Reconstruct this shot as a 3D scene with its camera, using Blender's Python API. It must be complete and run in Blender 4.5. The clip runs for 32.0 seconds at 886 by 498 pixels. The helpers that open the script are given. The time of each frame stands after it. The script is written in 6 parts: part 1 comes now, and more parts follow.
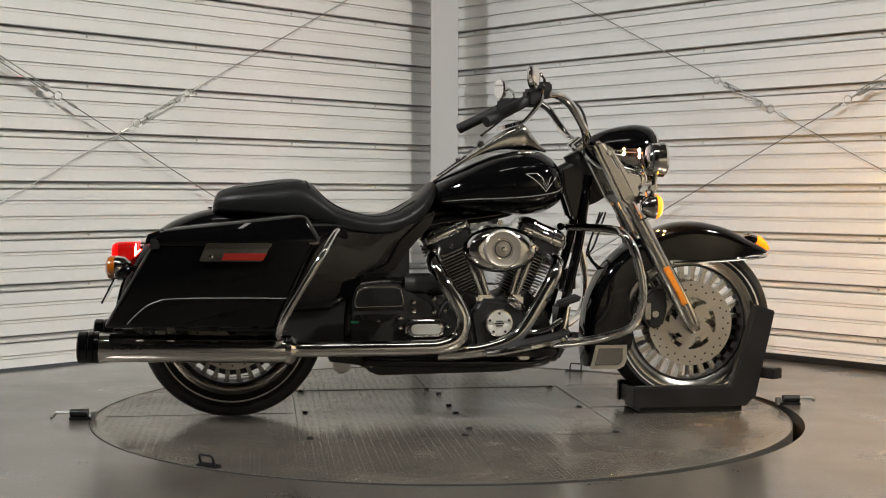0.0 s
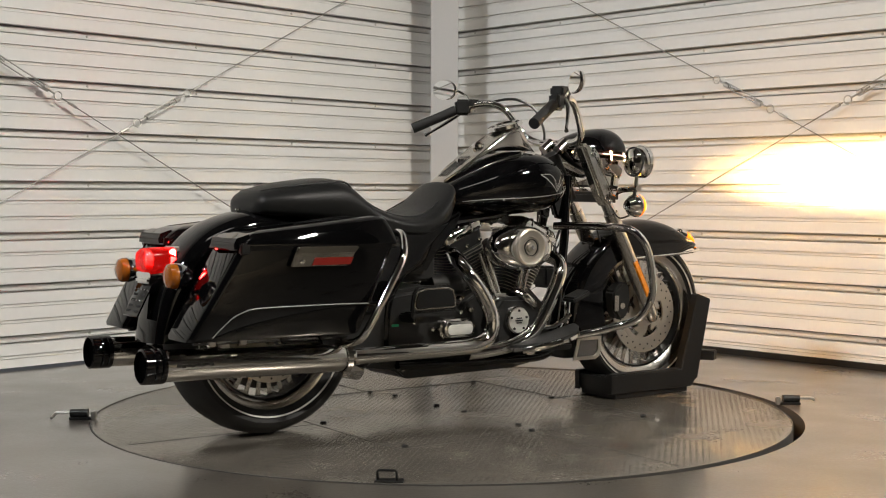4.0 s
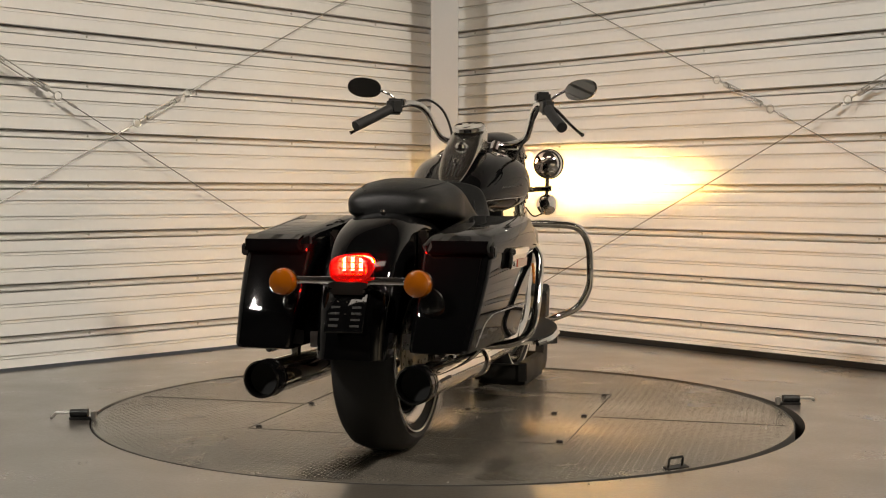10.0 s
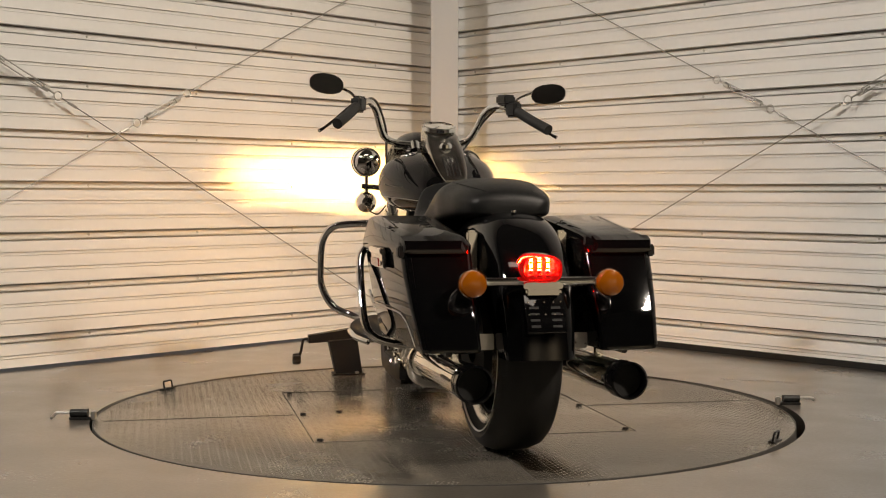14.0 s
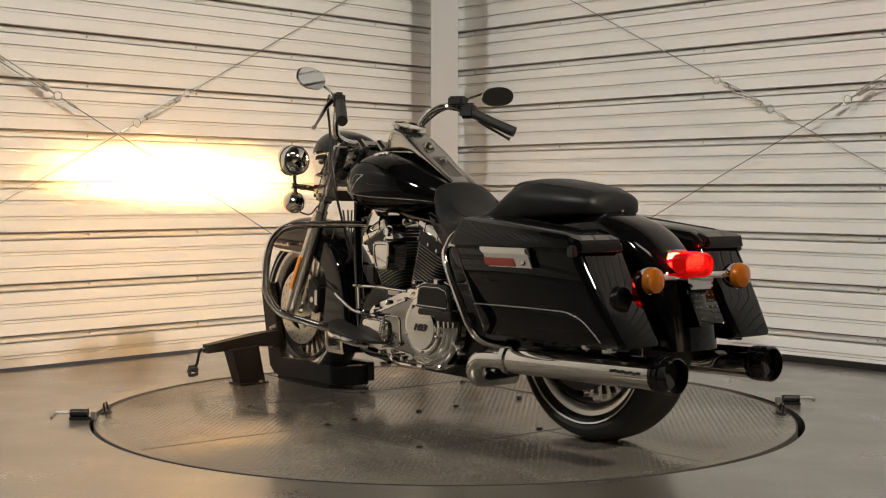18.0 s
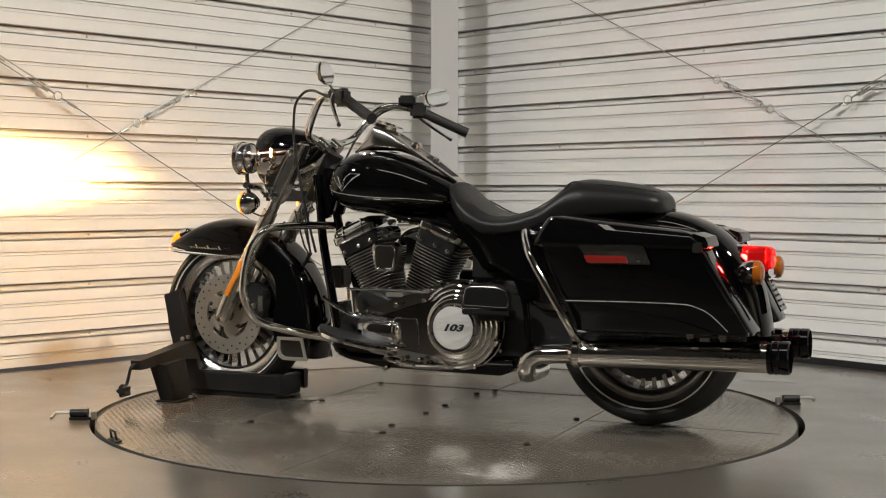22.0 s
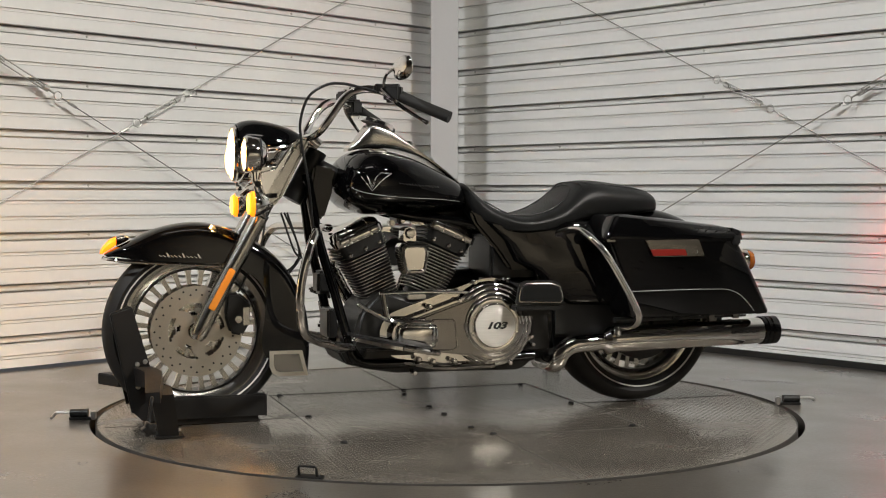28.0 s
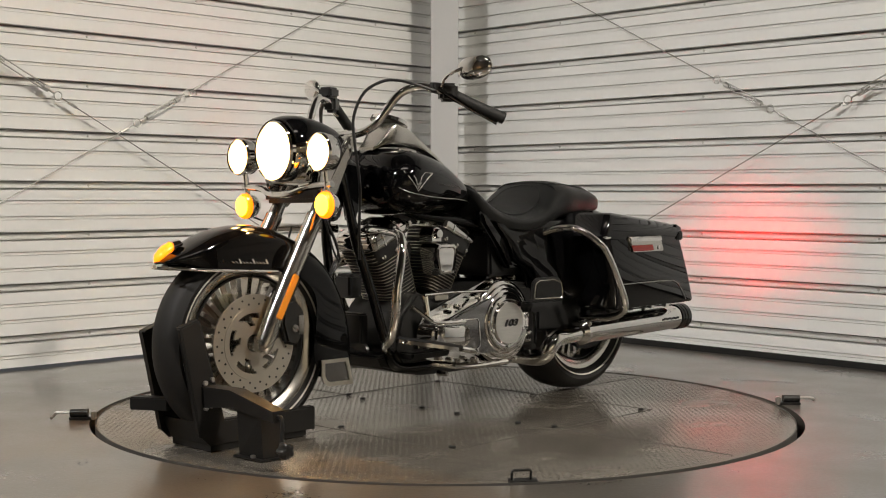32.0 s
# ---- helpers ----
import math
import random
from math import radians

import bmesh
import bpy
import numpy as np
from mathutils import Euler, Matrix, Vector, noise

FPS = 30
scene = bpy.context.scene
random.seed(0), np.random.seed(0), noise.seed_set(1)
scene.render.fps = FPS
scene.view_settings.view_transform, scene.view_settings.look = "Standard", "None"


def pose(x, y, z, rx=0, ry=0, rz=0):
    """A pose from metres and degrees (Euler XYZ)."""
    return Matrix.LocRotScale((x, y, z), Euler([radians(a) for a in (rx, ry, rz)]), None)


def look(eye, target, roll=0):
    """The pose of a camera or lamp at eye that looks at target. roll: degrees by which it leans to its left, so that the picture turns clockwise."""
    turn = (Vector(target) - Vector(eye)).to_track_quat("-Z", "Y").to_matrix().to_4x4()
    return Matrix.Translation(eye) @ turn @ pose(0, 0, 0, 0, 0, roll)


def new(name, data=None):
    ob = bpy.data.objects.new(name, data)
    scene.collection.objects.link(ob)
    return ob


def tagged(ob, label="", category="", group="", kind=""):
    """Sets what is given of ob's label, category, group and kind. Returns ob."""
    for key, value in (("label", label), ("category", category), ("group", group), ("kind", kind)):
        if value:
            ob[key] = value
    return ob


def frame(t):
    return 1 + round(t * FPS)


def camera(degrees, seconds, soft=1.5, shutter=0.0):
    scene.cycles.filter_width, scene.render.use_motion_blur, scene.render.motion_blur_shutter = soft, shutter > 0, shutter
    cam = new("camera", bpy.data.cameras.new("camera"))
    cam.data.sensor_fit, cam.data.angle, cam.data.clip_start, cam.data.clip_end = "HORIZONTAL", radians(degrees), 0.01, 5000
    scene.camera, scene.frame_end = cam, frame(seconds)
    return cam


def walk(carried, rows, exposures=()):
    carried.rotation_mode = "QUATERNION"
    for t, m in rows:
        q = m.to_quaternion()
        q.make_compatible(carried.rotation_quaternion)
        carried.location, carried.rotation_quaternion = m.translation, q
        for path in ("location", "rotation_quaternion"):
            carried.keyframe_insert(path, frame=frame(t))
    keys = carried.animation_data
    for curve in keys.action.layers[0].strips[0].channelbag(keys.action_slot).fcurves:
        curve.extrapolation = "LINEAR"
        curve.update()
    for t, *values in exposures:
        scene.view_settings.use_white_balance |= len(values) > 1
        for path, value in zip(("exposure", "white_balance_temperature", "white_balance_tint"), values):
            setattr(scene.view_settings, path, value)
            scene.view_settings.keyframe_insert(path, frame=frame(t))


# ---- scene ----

# camera: stands still before the turntable
cam = camera(36.91, 32.0, 1.1)
EYE = (-0.005, -4.681, 0.770)
VIEW = look(EYE, (-0.005, 0.0, 0.5718), 0.136)
walk(cam, [(0.0, VIEW), (32.0, VIEW)], [(0.0, 0.0, 6500, 10), (3.0, -0.02, 6550, 10), (6.0, -0.1, 6750, 10), (9.0, -0.2, 7150, 11), (13.0, -0.2, 7500, 14), (17.0, -0.17, 7250, 12), (21.0, -0.03, 6800, 10), (25.0, 0.0, 6500, 10), (28.0, 0.0, 6500, 10), (32.0, 0.0, 6900, 11)])

# ---- light ----
world = bpy.data.worlds.new("world")
scene.world = world
world.use_nodes = True
world.node_tree.nodes["Background"].inputs[0].default_value = (0.75, 0.85, 1.0, 1)
world.node_tree.nodes["Background"].inputs[1].default_value = 0.15


def area_lamp(name, eye, target, sx, sy, watts, colour, spread=180):
    d = bpy.data.lights.new(name, "AREA")
    d.shape, d.size, d.size_y, d.energy, d.color = "RECTANGLE", sx, sy, watts, colour
    d.spread = radians(spread)
    ob = new(name, d)
    ob.matrix_world = look(eye, target)
    return ob


area_lamp("work_light", (4.1, -3.44, 4.9), (-1.8, 1.35, -0.4), 0.5, 0.3, 71, (1.0, 0.955, 0.88), 75)
area_lamp("work_light", (-4.1, -3.44, 4.9), (1.8, 1.25, -0.4), 0.5, 0.3, 57, (0.97, 0.975, 0.98), 75)
# two added fills out of view, so that chrome has brightness to reflect
area_lamp("reflection_fill", (2.3, -4.0, 1.3), (3.3, -4.5, 0.3), 0.6, 0.3, 75, (1.0, 0.84, 0.6), 120)
area_lamp("reflection_fill", (0.9, -5.0, 1.3), (1.8, -6.1, 0.2), 0.6, 0.3, 90, (1.0, 0.88, 0.68), 120)
# added overhead fill that brightens the floor, no fixture known there
area_lamp("overhead_fill", (0.0, -2.6, 4.9), (0.0, -2.2, 0.0), 2.4, 0.5, 20, (1.0, 0.95, 0.88))

# ---- materials ----


def mat(name, colour, rough=0.5, metal=0.0, coat=0.0, bump=0.0, scale=60.0, vary=0.12, rvary=0.1, emit=0.0, ecol=None, coarse=4.0, stretch=(1, 1, 1), spec=0.5, coat_rough=0.03):
    m = bpy.data.materials.new(name)
    m.use_nodes = True
    nt = m.node_tree
    b = nt.nodes["Principled BSDF"]
    b.inputs["Base Color"].default_value = (*colour, 1)
    b.inputs["Roughness"].default_value = rough
    b.inputs["Metallic"].default_value = metal
    b.inputs["Specular IOR Level"].default_value = spec
    b.inputs["Coat Weight"].default_value = coat
    b.inputs["Coat Roughness"].default_value = coat_rough
    if emit:
        b.inputs["Emission Color"].default_value = (*(ecol or colour), 1)
        b.inputs["Emission Strength"].default_value = emit
    if vary or rvary or bump:
        tc = nt.nodes.new("ShaderNodeTexCoord")
        mp = nt.nodes.new("ShaderNodeMapping")
        mp.inputs["Scale"].default_value = stretch
        nt.links.new(tc.outputs["Object"], mp.inputs[0])
        fine = nt.nodes.new("ShaderNodeTexNoise")
        fine.inputs["Scale"].default_value, fine.inputs["Detail"].default_value = scale, 6
        big = nt.nodes.new("ShaderNodeTexNoise")
        big.inputs["Scale"].default_value, big.inputs["Detail"].default_value = coarse, 5
        nt.links.new(mp.outputs[0], fine.inputs["Vector"])
        nt.links.new(mp.outputs[0], big.inputs["Vector"])
        add = nt.nodes.new("ShaderNodeMath")
        add.operation = "MULTIPLY_ADD"
        add.inputs[1].default_value = 0.4
        nt.links.new(fine.outputs[0], add.inputs[0])
        nt.links.new(big.outputs[0], add.inputs[2])
        if vary:
            ramp = nt.nodes.new("ShaderNodeMapRange")
            ramp.inputs[1].default_value, ramp.inputs[2].default_value = 0.45, 0.95
            ramp.inputs[3].default_value, ramp.inputs[4].default_value = 1 - vary, 1 + vary
            nt.links.new(add.outputs[0], ramp.inputs[0])
            mul = nt.nodes.new("ShaderNodeVectorMath")
            mul.operation = "SCALE"
            mul.inputs[0].default_value = colour
            nt.links.new(ramp.outputs[0], mul.inputs["Scale"])
            nt.links.new(mul.outputs[0], b.inputs["Base Color"])
        if rvary:
            rr = nt.nodes.new("ShaderNodeMapRange")
            rr.inputs[1].default_value, rr.inputs[2].default_value = 0.4, 1.0
            rr.inputs[3].default_value, rr.inputs[4].default_value = max(rough - rvary, 0.02), min(rough + rvary, 1)
            nt.links.new(add.outputs[0], rr.inputs[0])
            nt.links.new(rr.outputs[0], b.inputs["Roughness"])
        if bump:
            bp = nt.nodes.new("ShaderNodeBump")
            bp.inputs["Strength"].default_value, bp.inputs["Distance"].default_value = bump, 0.002
            nt.links.new(fine.outputs[0], bp.inputs["Height"])
            nt.links.new(bp.outputs[0], b.inputs["Normal"])
    return m


WALL = mat("white_painted_steel", (0.78, 0.78, 0.76), 0.42, vary=0.05, rvary=0.08, bump=0.015, scale=40, coarse=1.8)
# unseen wall and ceiling colours, set dark so that chrome reflects dark
WALL_PLAIN = mat("dark_unseen_wall", (0.06, 0.058, 0.055), 0.7, vary=0.06, coarse=1)
CEILING = mat("dark_unseen_ceiling", (0.1, 0.1, 0.095), 0.8, vary=0.05, coarse=1)
COLUMN = mat("column_paint", (0.5, 0.5, 0.495), 0.5, vary=0.03, coarse=2)
CONCRETE = mat("sealed_concrete", (0.094, 0.083, 0.070), 0.34, coat=0.85, coat_rough=0.18, vary=0.3, rvary=0.12, bump=0.25, scale=90, coarse=3.2)
PLATE = mat("tread_plate_steel", (0.215, 0.193, 0.162), 0.22, metal=0.6, vary=0.2, rvary=0.12, bump=0.15, scale=120, coarse=3)
PIT = mat("dark_pit", (0.02, 0.02, 0.02), 0.9, vary=0.1)
CHOCK = mat("black_powder_coat", (0.011, 0.0105, 0.010), 0.5, spec=0.3, vary=0.2, bump=0.15, scale=300, coarse=8)
BLACK = mat("black_gloss_paint", (0.002, 0.002, 0.0022), 0.2, coat=0.95, spec=0.0, vary=0.1, rvary=0.02, coarse=3)
SATIN = mat("satin_black", (0.012, 0.012, 0.0118), 0.36, spec=0.4, vary=0.15, rvary=0.08, scale=200)
ENGINE = mat("black_wrinkle_paint", (0.013, 0.0128, 0.012), 0.4, spec=0.4, vary=0.15, bump=0.3, scale=500)
CHROME = mat("chrome", (0.80, 0.79, 0.77), 0.045, metal=1, vary=0.03, rvary=0.025, coarse=10)
# chrome darkened in its colour, standing for the dark that it reflects
DARK_CHROME = mat("darkened_chrome", (0.30, 0.295, 0.29), 0.09, metal=1, vary=0.04, rvary=0.04, coarse=10)
ALU = mat("polished_aluminium", (0.62, 0.60, 0.56), 0.2, metal=1, vary=0.06, rvary=0.08, scale=200, coarse=12)
BRUSHED = mat("brushed_aluminium", (0.8, 0.79, 0.75), 0.33, metal=1, vary=0.08, rvary=0.06, scale=60, coarse=10, stretch=(1, 1, 25))
SATIN_ALU = mat("satin_aluminium", (0.60, 0.57, 0.50), 0.38, metal=0.95, vary=0.06, rvary=0.06, scale=150, coarse=10)
STEEL = mat("brake_steel", (0.56, 0.52, 0.45), 0.34, metal=0.9, vary=0.08, rvary=0.08, scale=150)
RUBBER = mat("tyre_rubber", (0.014, 0.0135, 0.013), 0.6, spec=0.3, vary=0.2, bump=0.25, scale=250)
VINYL = mat("black_vinyl", (0.009, 0.0092, 0.009), 0.36, spec=0.2, vary=0.15, rvary=0.05, bump=0.35, scale=420, coarse=6)
WHITE_LINE = mat("white_stripe", (0.6, 0.58, 0.54), 0.5, vary=0.1)
PINSTRIPE = mat("silver_pinstripe", (0.22, 0.22, 0.21), 0.3, vary=0.05)
EMBLEM = mat("silver_emblem", (0.55, 0.54, 0.52), 0.25, metal=0.6, vary=0.05)
AMBER = mat("amber_lens", (0.30, 0.080, 0.004), 0.12, coat=0.9, vary=0.05)
REFLECTOR_AMBER = mat("amber_reflector", (0.68, 0.24, 0.02), 0.3, coat=0.5, vary=0.06)
REFLECTOR_RED = mat("red_reflector", (0.20, 0.016, 0.012), 0.2, coat=0.5, vary=0.06)
MIRROR = mat("mirror_glass", (0.85, 0.86, 0.86), 0.015, metal=1, vary=0, rvary=0)
GAUGE = mat("gauge_face", (0.35, 0.33, 0.29), 0.4, vary=0.1)
CABLE = mat("galvanised_wire", (0.26, 0.25, 0.24), 0.4, metal=0.7, vary=0.15, scale=200)
GALV = mat("galvanised_steel", (0.55, 0.54, 0.52), 0.35, metal=0.9, vary=0.12, scale=120)
BRAND_BAR = mat("dark_print", (0.006, 0.006, 0.006), 0.4, vary=0.1)
HEAD_GLOW = mat("headlamp_glow", (1, 1, 1), 0.5, vary=0, rvary=0, emit=9500, ecol=(1.0, 0.56, 0.16))
FOG_GLOW = mat("passing_lamp_glow", (1, 1, 1), 0.5, vary=0, rvary=0, emit=9500, ecol=(1.0, 0.56, 0.16))
LOW_GLOW = mat("low_beam_glow", (1, 1, 1), 0.5, vary=0, rvary=0, emit=1900, ecol=(1.0, 0.50, 0.13))
AMBER_GLOW = mat("amber_lamp_glow", (0.8, 0.25, 0.02), 0.2, vary=0, rvary=0, emit=2.2, ecol=(1.0, 0.20, 0.005))
AMBER_HOT = mat("amber_lamp_centre", (1, 0.6, 0.1), 0.3, vary=0, rvary=0, emit=7, ecol=(1.0, 0.52, 0.03))
GREEN_MARK = mat("green_paint_mark", (0.02, 0.35, 0.16), 0.5, vary=0.1)
SEAM = mat("dark_seam", (0.075, 0.07, 0.063), 0.8, vary=0.2)
LENS = bpy.data.materials.new("lit_lens")
LENS.use_nodes = True
_n = LENS.node_tree
_b = _n.nodes["Principled BSDF"]
_b.inputs["Base Color"].default_value = (0.9, 0.8, 0.6, 1)
_b.inputs["Roughness"].default_value = 0.15
_b.inputs["Emission Color"].default_value = (1.0, 0.62, 0.24, 1)
_b.inputs["Emission Strength"].default_value = 10.0
_t = _n.nodes.new("ShaderNodeBsdfTransparent")
_m = _n.nodes.new("ShaderNodeMixShader")
_m.inputs[0].default_value = 0.35
_n.links.new(_t.outputs[0], _m.inputs[1])
_n.links.new(_b.outputs[0], _m.inputs[2])
_n.links.new(_m.outputs[0], _n.nodes["Material Output"].inputs[0])
# pale, so that the fins added in the tail lamp look lit
BEAM_FIN = mat("pale_beam_fin", (0.5, 0.48, 0.46), 0.6, vary=0.05)
TAIL_GLOW = mat("tail_lamp_glow", (1, 0.3, 0.2), 0.3, vary=0, rvary=0, emit=2700, ecol=(1.0, 0.2, 0.3))
RED_GLASS = bpy.data.materials.new("red_lamp_glass")
RED_GLASS.use_nodes = True
_n = RED_GLASS.node_tree
_b = _n.nodes["Principled BSDF"]
_b.inputs["Base Color"].default_value = (0.2, 0.003, 0.003, 1)
_b.inputs["Roughness"].default_value = 0.12
_b.inputs["Emission Color"].default_value = (1.0, 0.012, 0.009, 1)
_b.inputs["Emission Strength"].default_value = 0.7
_t = _n.nodes.new("ShaderNodeBsdfTransparent")
_t.inputs[0].default_value = (1.0, 0.02, 0.012, 1)
_m = _n.nodes.new("ShaderNodeMixShader")
_m.inputs[0].default_value = 0.45
_n.links.new(_t.outputs[0], _m.inputs[1])
_n.links.new(_b.outputs[0], _m.inputs[2])
_n.links.new(_m.outputs[0], _n.nodes["Material Output"].inputs[0])

# ---- mesh helpers ----


def finish(bm, angle=34):
    bmesh.ops.recalc_face_normals(bm, faces=bm.faces)
    lim = radians(angle)
    for f in bm.faces:
        f.smooth = True
    for e in bm.edges:
        if len(e.link_faces) == 2 and e.calc_face_angle(0) > lim:
            e.smooth = False
    return bm


def mesh_of(name, bm, material, angle=34):
    finish(bm, angle)
    me = bpy.data.meshes.new(name)
    bm.to_mesh(me)
    bm.free()
    me.materials.append(material)
    return me


def part(name, bm, material, parent=None, label="", at=None):
    """One bmesh as one mesh object under a thing or a part."""
    ob = new(name, bm if isinstance(bm, bpy.types.Mesh) else mesh_of(name, bm, material))
    ob.parent = parent
    if at is not None:
        ob.matrix_basis = at
    if label:
        ob["label"] = label
    return ob


def thing(name, label, category, m=None, group="", kind=""):
    ob = new(name)
    ob.empty_display_size = 0.1
    if m is not None:
        ob.matrix_basis = m
    return tagged(ob, label, category, group, kind)


def prism(profile, y0, y1, bevel=0.0, seg=2):
    """A polygon in x and z, drawn out along y."""
    bm = bmesh.new()
    a = [bm.verts.new((x, y0, z)) for x, z in profile]
    b = [bm.verts.new((x, y1, z)) for x, z in profile]
    n = len(a)
    bm.faces.new(a)
    bm.faces.new(b[::-1])
    for i in range(n):
        bm.faces.new((a[i], b[i], b[(i + 1) % n], a[(i + 1) % n]))
    bmesh.ops.recalc_face_normals(bm, faces=bm.faces)
    if bevel:
        es = [e for e in bm.edges if e.calc_face_angle(0) > 0.35]
        bmesh.ops.bevel(bm, geom=es, offset=bevel, segments=seg, affect="EDGES", clamp_overlap=True)
    return bm


def box(x0, x1, y0, y1, z0, z1, bevel=0.0, seg=2):
    return prism([(x0, z0), (x1, z0), (x1, z1), (x0, z1)], y0, y1, bevel, seg)


def loft(rings, caps=True, closed=True, front_cap=True):
    bm = bmesh.new()
    vs = [[bm.verts.new(p) for p in r] for r in rings]
    n = len(vs[0])
    for a, b in zip(vs, vs[1:]):
        for i in range(n if closed else n - 1):
            j = (i + 1) % n
            bm.faces.new((a[i], a[j], b[j], b[i]))
    if caps and closed:
        bm.faces.new(vs[0][::-1])
        if front_cap:
            bm.faces.new(vs[-1])
    return bm


def smooth_path(pts, n=8):
    """Catmull-Rom through the points."""
    P = [Vector(p) for p in pts]
    P = [2 * P[0] - P[1]] + P + [2 * P[-1] - P[-2]]
    out = []
    for i in range(1, len(P) - 2):
        a, b, c, d = P[i - 1:i + 3]
        for k in range(n):
            t = k / n
            out.append(0.5 * (2 * b + (c - a) * t + (2 * a - 5 * b + 4 * c - d) * t * t + (3 * b - a - 3 * c + d) * t ** 3))
    out.append(P[-2])
    return out


def tube(pts, r, seg=12, smooth=8, caps=True):
    """A round tube through the points; r is one radius or one for each point."""
    rs = r if isinstance(r, (list, tuple)) else [r] * len(pts)
    if smooth:
        q = smooth_path([(*p, ) for p in pts], smooth)
        rq = [v.x for v in smooth_path([(a, 0, 0) for a in rs], smooth)]
    else:
        q, rq = [Vector(p) for p in pts], rs
    rings, side = [], None
    for i, p in enumerate(q):
        t = (q[min(i + 1, len(q) - 1)] - q[max(i - 1, 0)]).normalized()
        if side is None:
            side = t.orthogonal().normalized()
        side = (side - t * side.dot(t)).normalized()
        up = t.cross(side)
        rings.append([p + rq[i] * (side * math.cos(2 * math.pi * k / seg) + up * math.sin(2 * math.pi * k / seg)) for k in range(seg)])
    return loft(rings, caps)


def lathe(profile, seg=40, axis="y", centre=(0, 0, 0), sx=1.0, sz=1.0, cap=True):
    """Turns (radius, along) round an axis through centre."""
    rings = []
    for r, a in profile:
        ring = []
        for k in range(seg):
            c, s = math.cos(2 * math.pi * k / seg) * r, math.sin(2 * math.pi * k / seg) * r
            v = {"y": (c * sx, a, s * sz), "x": (a, c * sx, s * sz), "z": (c * sx, s * sz, a)}[axis]
            ring.append(Vector(v) + Vector(centre))
        rings.append(ring)
    bm = loft(rings, caps=False)
    for ring, (r, a) in ((0, profile[0]), (len(profile) - 1, profile[-1])):
        if cap and r > 1e-6:
            bm.verts.ensure_lookup_table()
            bm.faces.new([bm.verts[ring * seg + k] for k in range(seg)])
    bmesh.ops.remove_doubles(bm, verts=bm.verts, dist=1e-6)
    return bm


def ring_lathe(profile, seg=48, axis="y", centre=(0, 0, 0)):
    """A closed profile turned into a ring (a tyre, a band)."""
    bm = bmesh.new()
    rows = []
    for k in range(seg):
        c, s = math.cos(2 * math.pi * k / seg), math.sin(2 * math.pi * k / seg)
        row = []
        for r, a in profile:
            v = {"y": (c * r, a, s * r), "x": (a, c * r, s * r), "z": (c * r, s * r, a)}[axis]
            row.append(bm.verts.new(Vector(v) + Vector(centre)))
        rows.append(row)
    n = len(profile)
    for k in range(seg):
        a, b = rows[k], rows[(k + 1) % seg]
        for i in range(n):
            bm.faces.new((a[i], a[(i + 1) % n], b[(i + 1) % n], b[i]))
    return bm


def superring(x, cy, cz, hy, hz, e=2.6, n=28, lean=0.0):
    """A superellipse in the plane across x."""
    out = []
    for k in range(n):
        a = 2 * math.pi * k / n
        c, s = math.cos(a), math.sin(a)
        out.append((x + lean * s, cy + hy * math.copysign(abs(c) ** (2 / e), c), cz + hz * math.copysign(abs(s) ** (2 / e), s)))
    return out


def move(bm, m):
    bmesh.ops.transform(bm, matrix=m, verts=bm.verts)
    return bm


def flip(bm):
    """Mirrors across the vehicle's middle plane."""
    return move(bm, Matrix.Diagonal((1, -1, 1, 1)))


def merge(*bms):
    out = bmesh.new()
    for b in bms:
        me = bpy.data.meshes.new("tmp")
        b.to_mesh(me)
        out.from_mesh(me)
        bpy.data.meshes.remove(me)
        b.free()
    return out


def ribbed(width, z0, z1, pitch, y, depth, centre):
    """Level half-round ribs; width gives the half width at a height over the centre."""
    s = 1 if y > 0 else -1
    bm = bmesh.new()
    n = int(round((z1 - z0) / pitch))
    for i in range(n):
        zc = z0 + (i + 0.5) * (z1 - z0) / n
        w = width(zc)
        if w < 0.003:
            continue
        rows = []
        for k in range(6):
            a = math.pi * k / 5
            zz, yy = zc - math.cos(a) * pitch * 0.49, y + s * depth * math.sin(a)
            rows.append((bm.verts.new((centre[0] - w, yy, centre[1] + zz)), bm.verts.new((centre[0] + w, yy, centre[1] + zz))))
        for p, q in zip(rows, rows[1:]):
            bm.faces.new((p[0], p[1], q[1], q[0]))
        bm.faces.new([p[0] for p in rows])
        bm.faces.new([p[1] for p in rows])
        bm.faces.new((rows[0][0], rows[0][1], rows[-1][1], rows[-1][0]))
    return bm


def disc_width(r):
    return lambda z: math.sqrt(max(r * r - z * z, 0.0))


def interp(table, x):
    xs = [r[0] for r in table]
    return [float(np.interp(x, xs, [r[i] for r in table])) for i in range(1, len(table[0]))]

# ---- the room: two clad walls meeting behind a column ----
FIRST_SEAM = 0.1105
PITCH = 0.2227
WALL_TOP = 5.2


def wall_frame(angle, dist):
    """x along the wall, y out of the room, z up, origin under the foot of the perpendicular from the turntable's centre."""
    n = Vector((math.cos(radians(angle)), math.sin(radians(angle)), 0))
    t = Vector((n.y, -n.x, 0))
    m = Matrix((t, n, Vector((0, 0, 1)))).transposed().to_4x4()
    m.translation = n * dist
    return m


LEFT = wall_frame(136.875, 2.0486)
RIGHT = wall_frame(42.336, 2.1228)
L0, L1 = -5.4, 2.27
R0, R1 = -2.33, 5.4


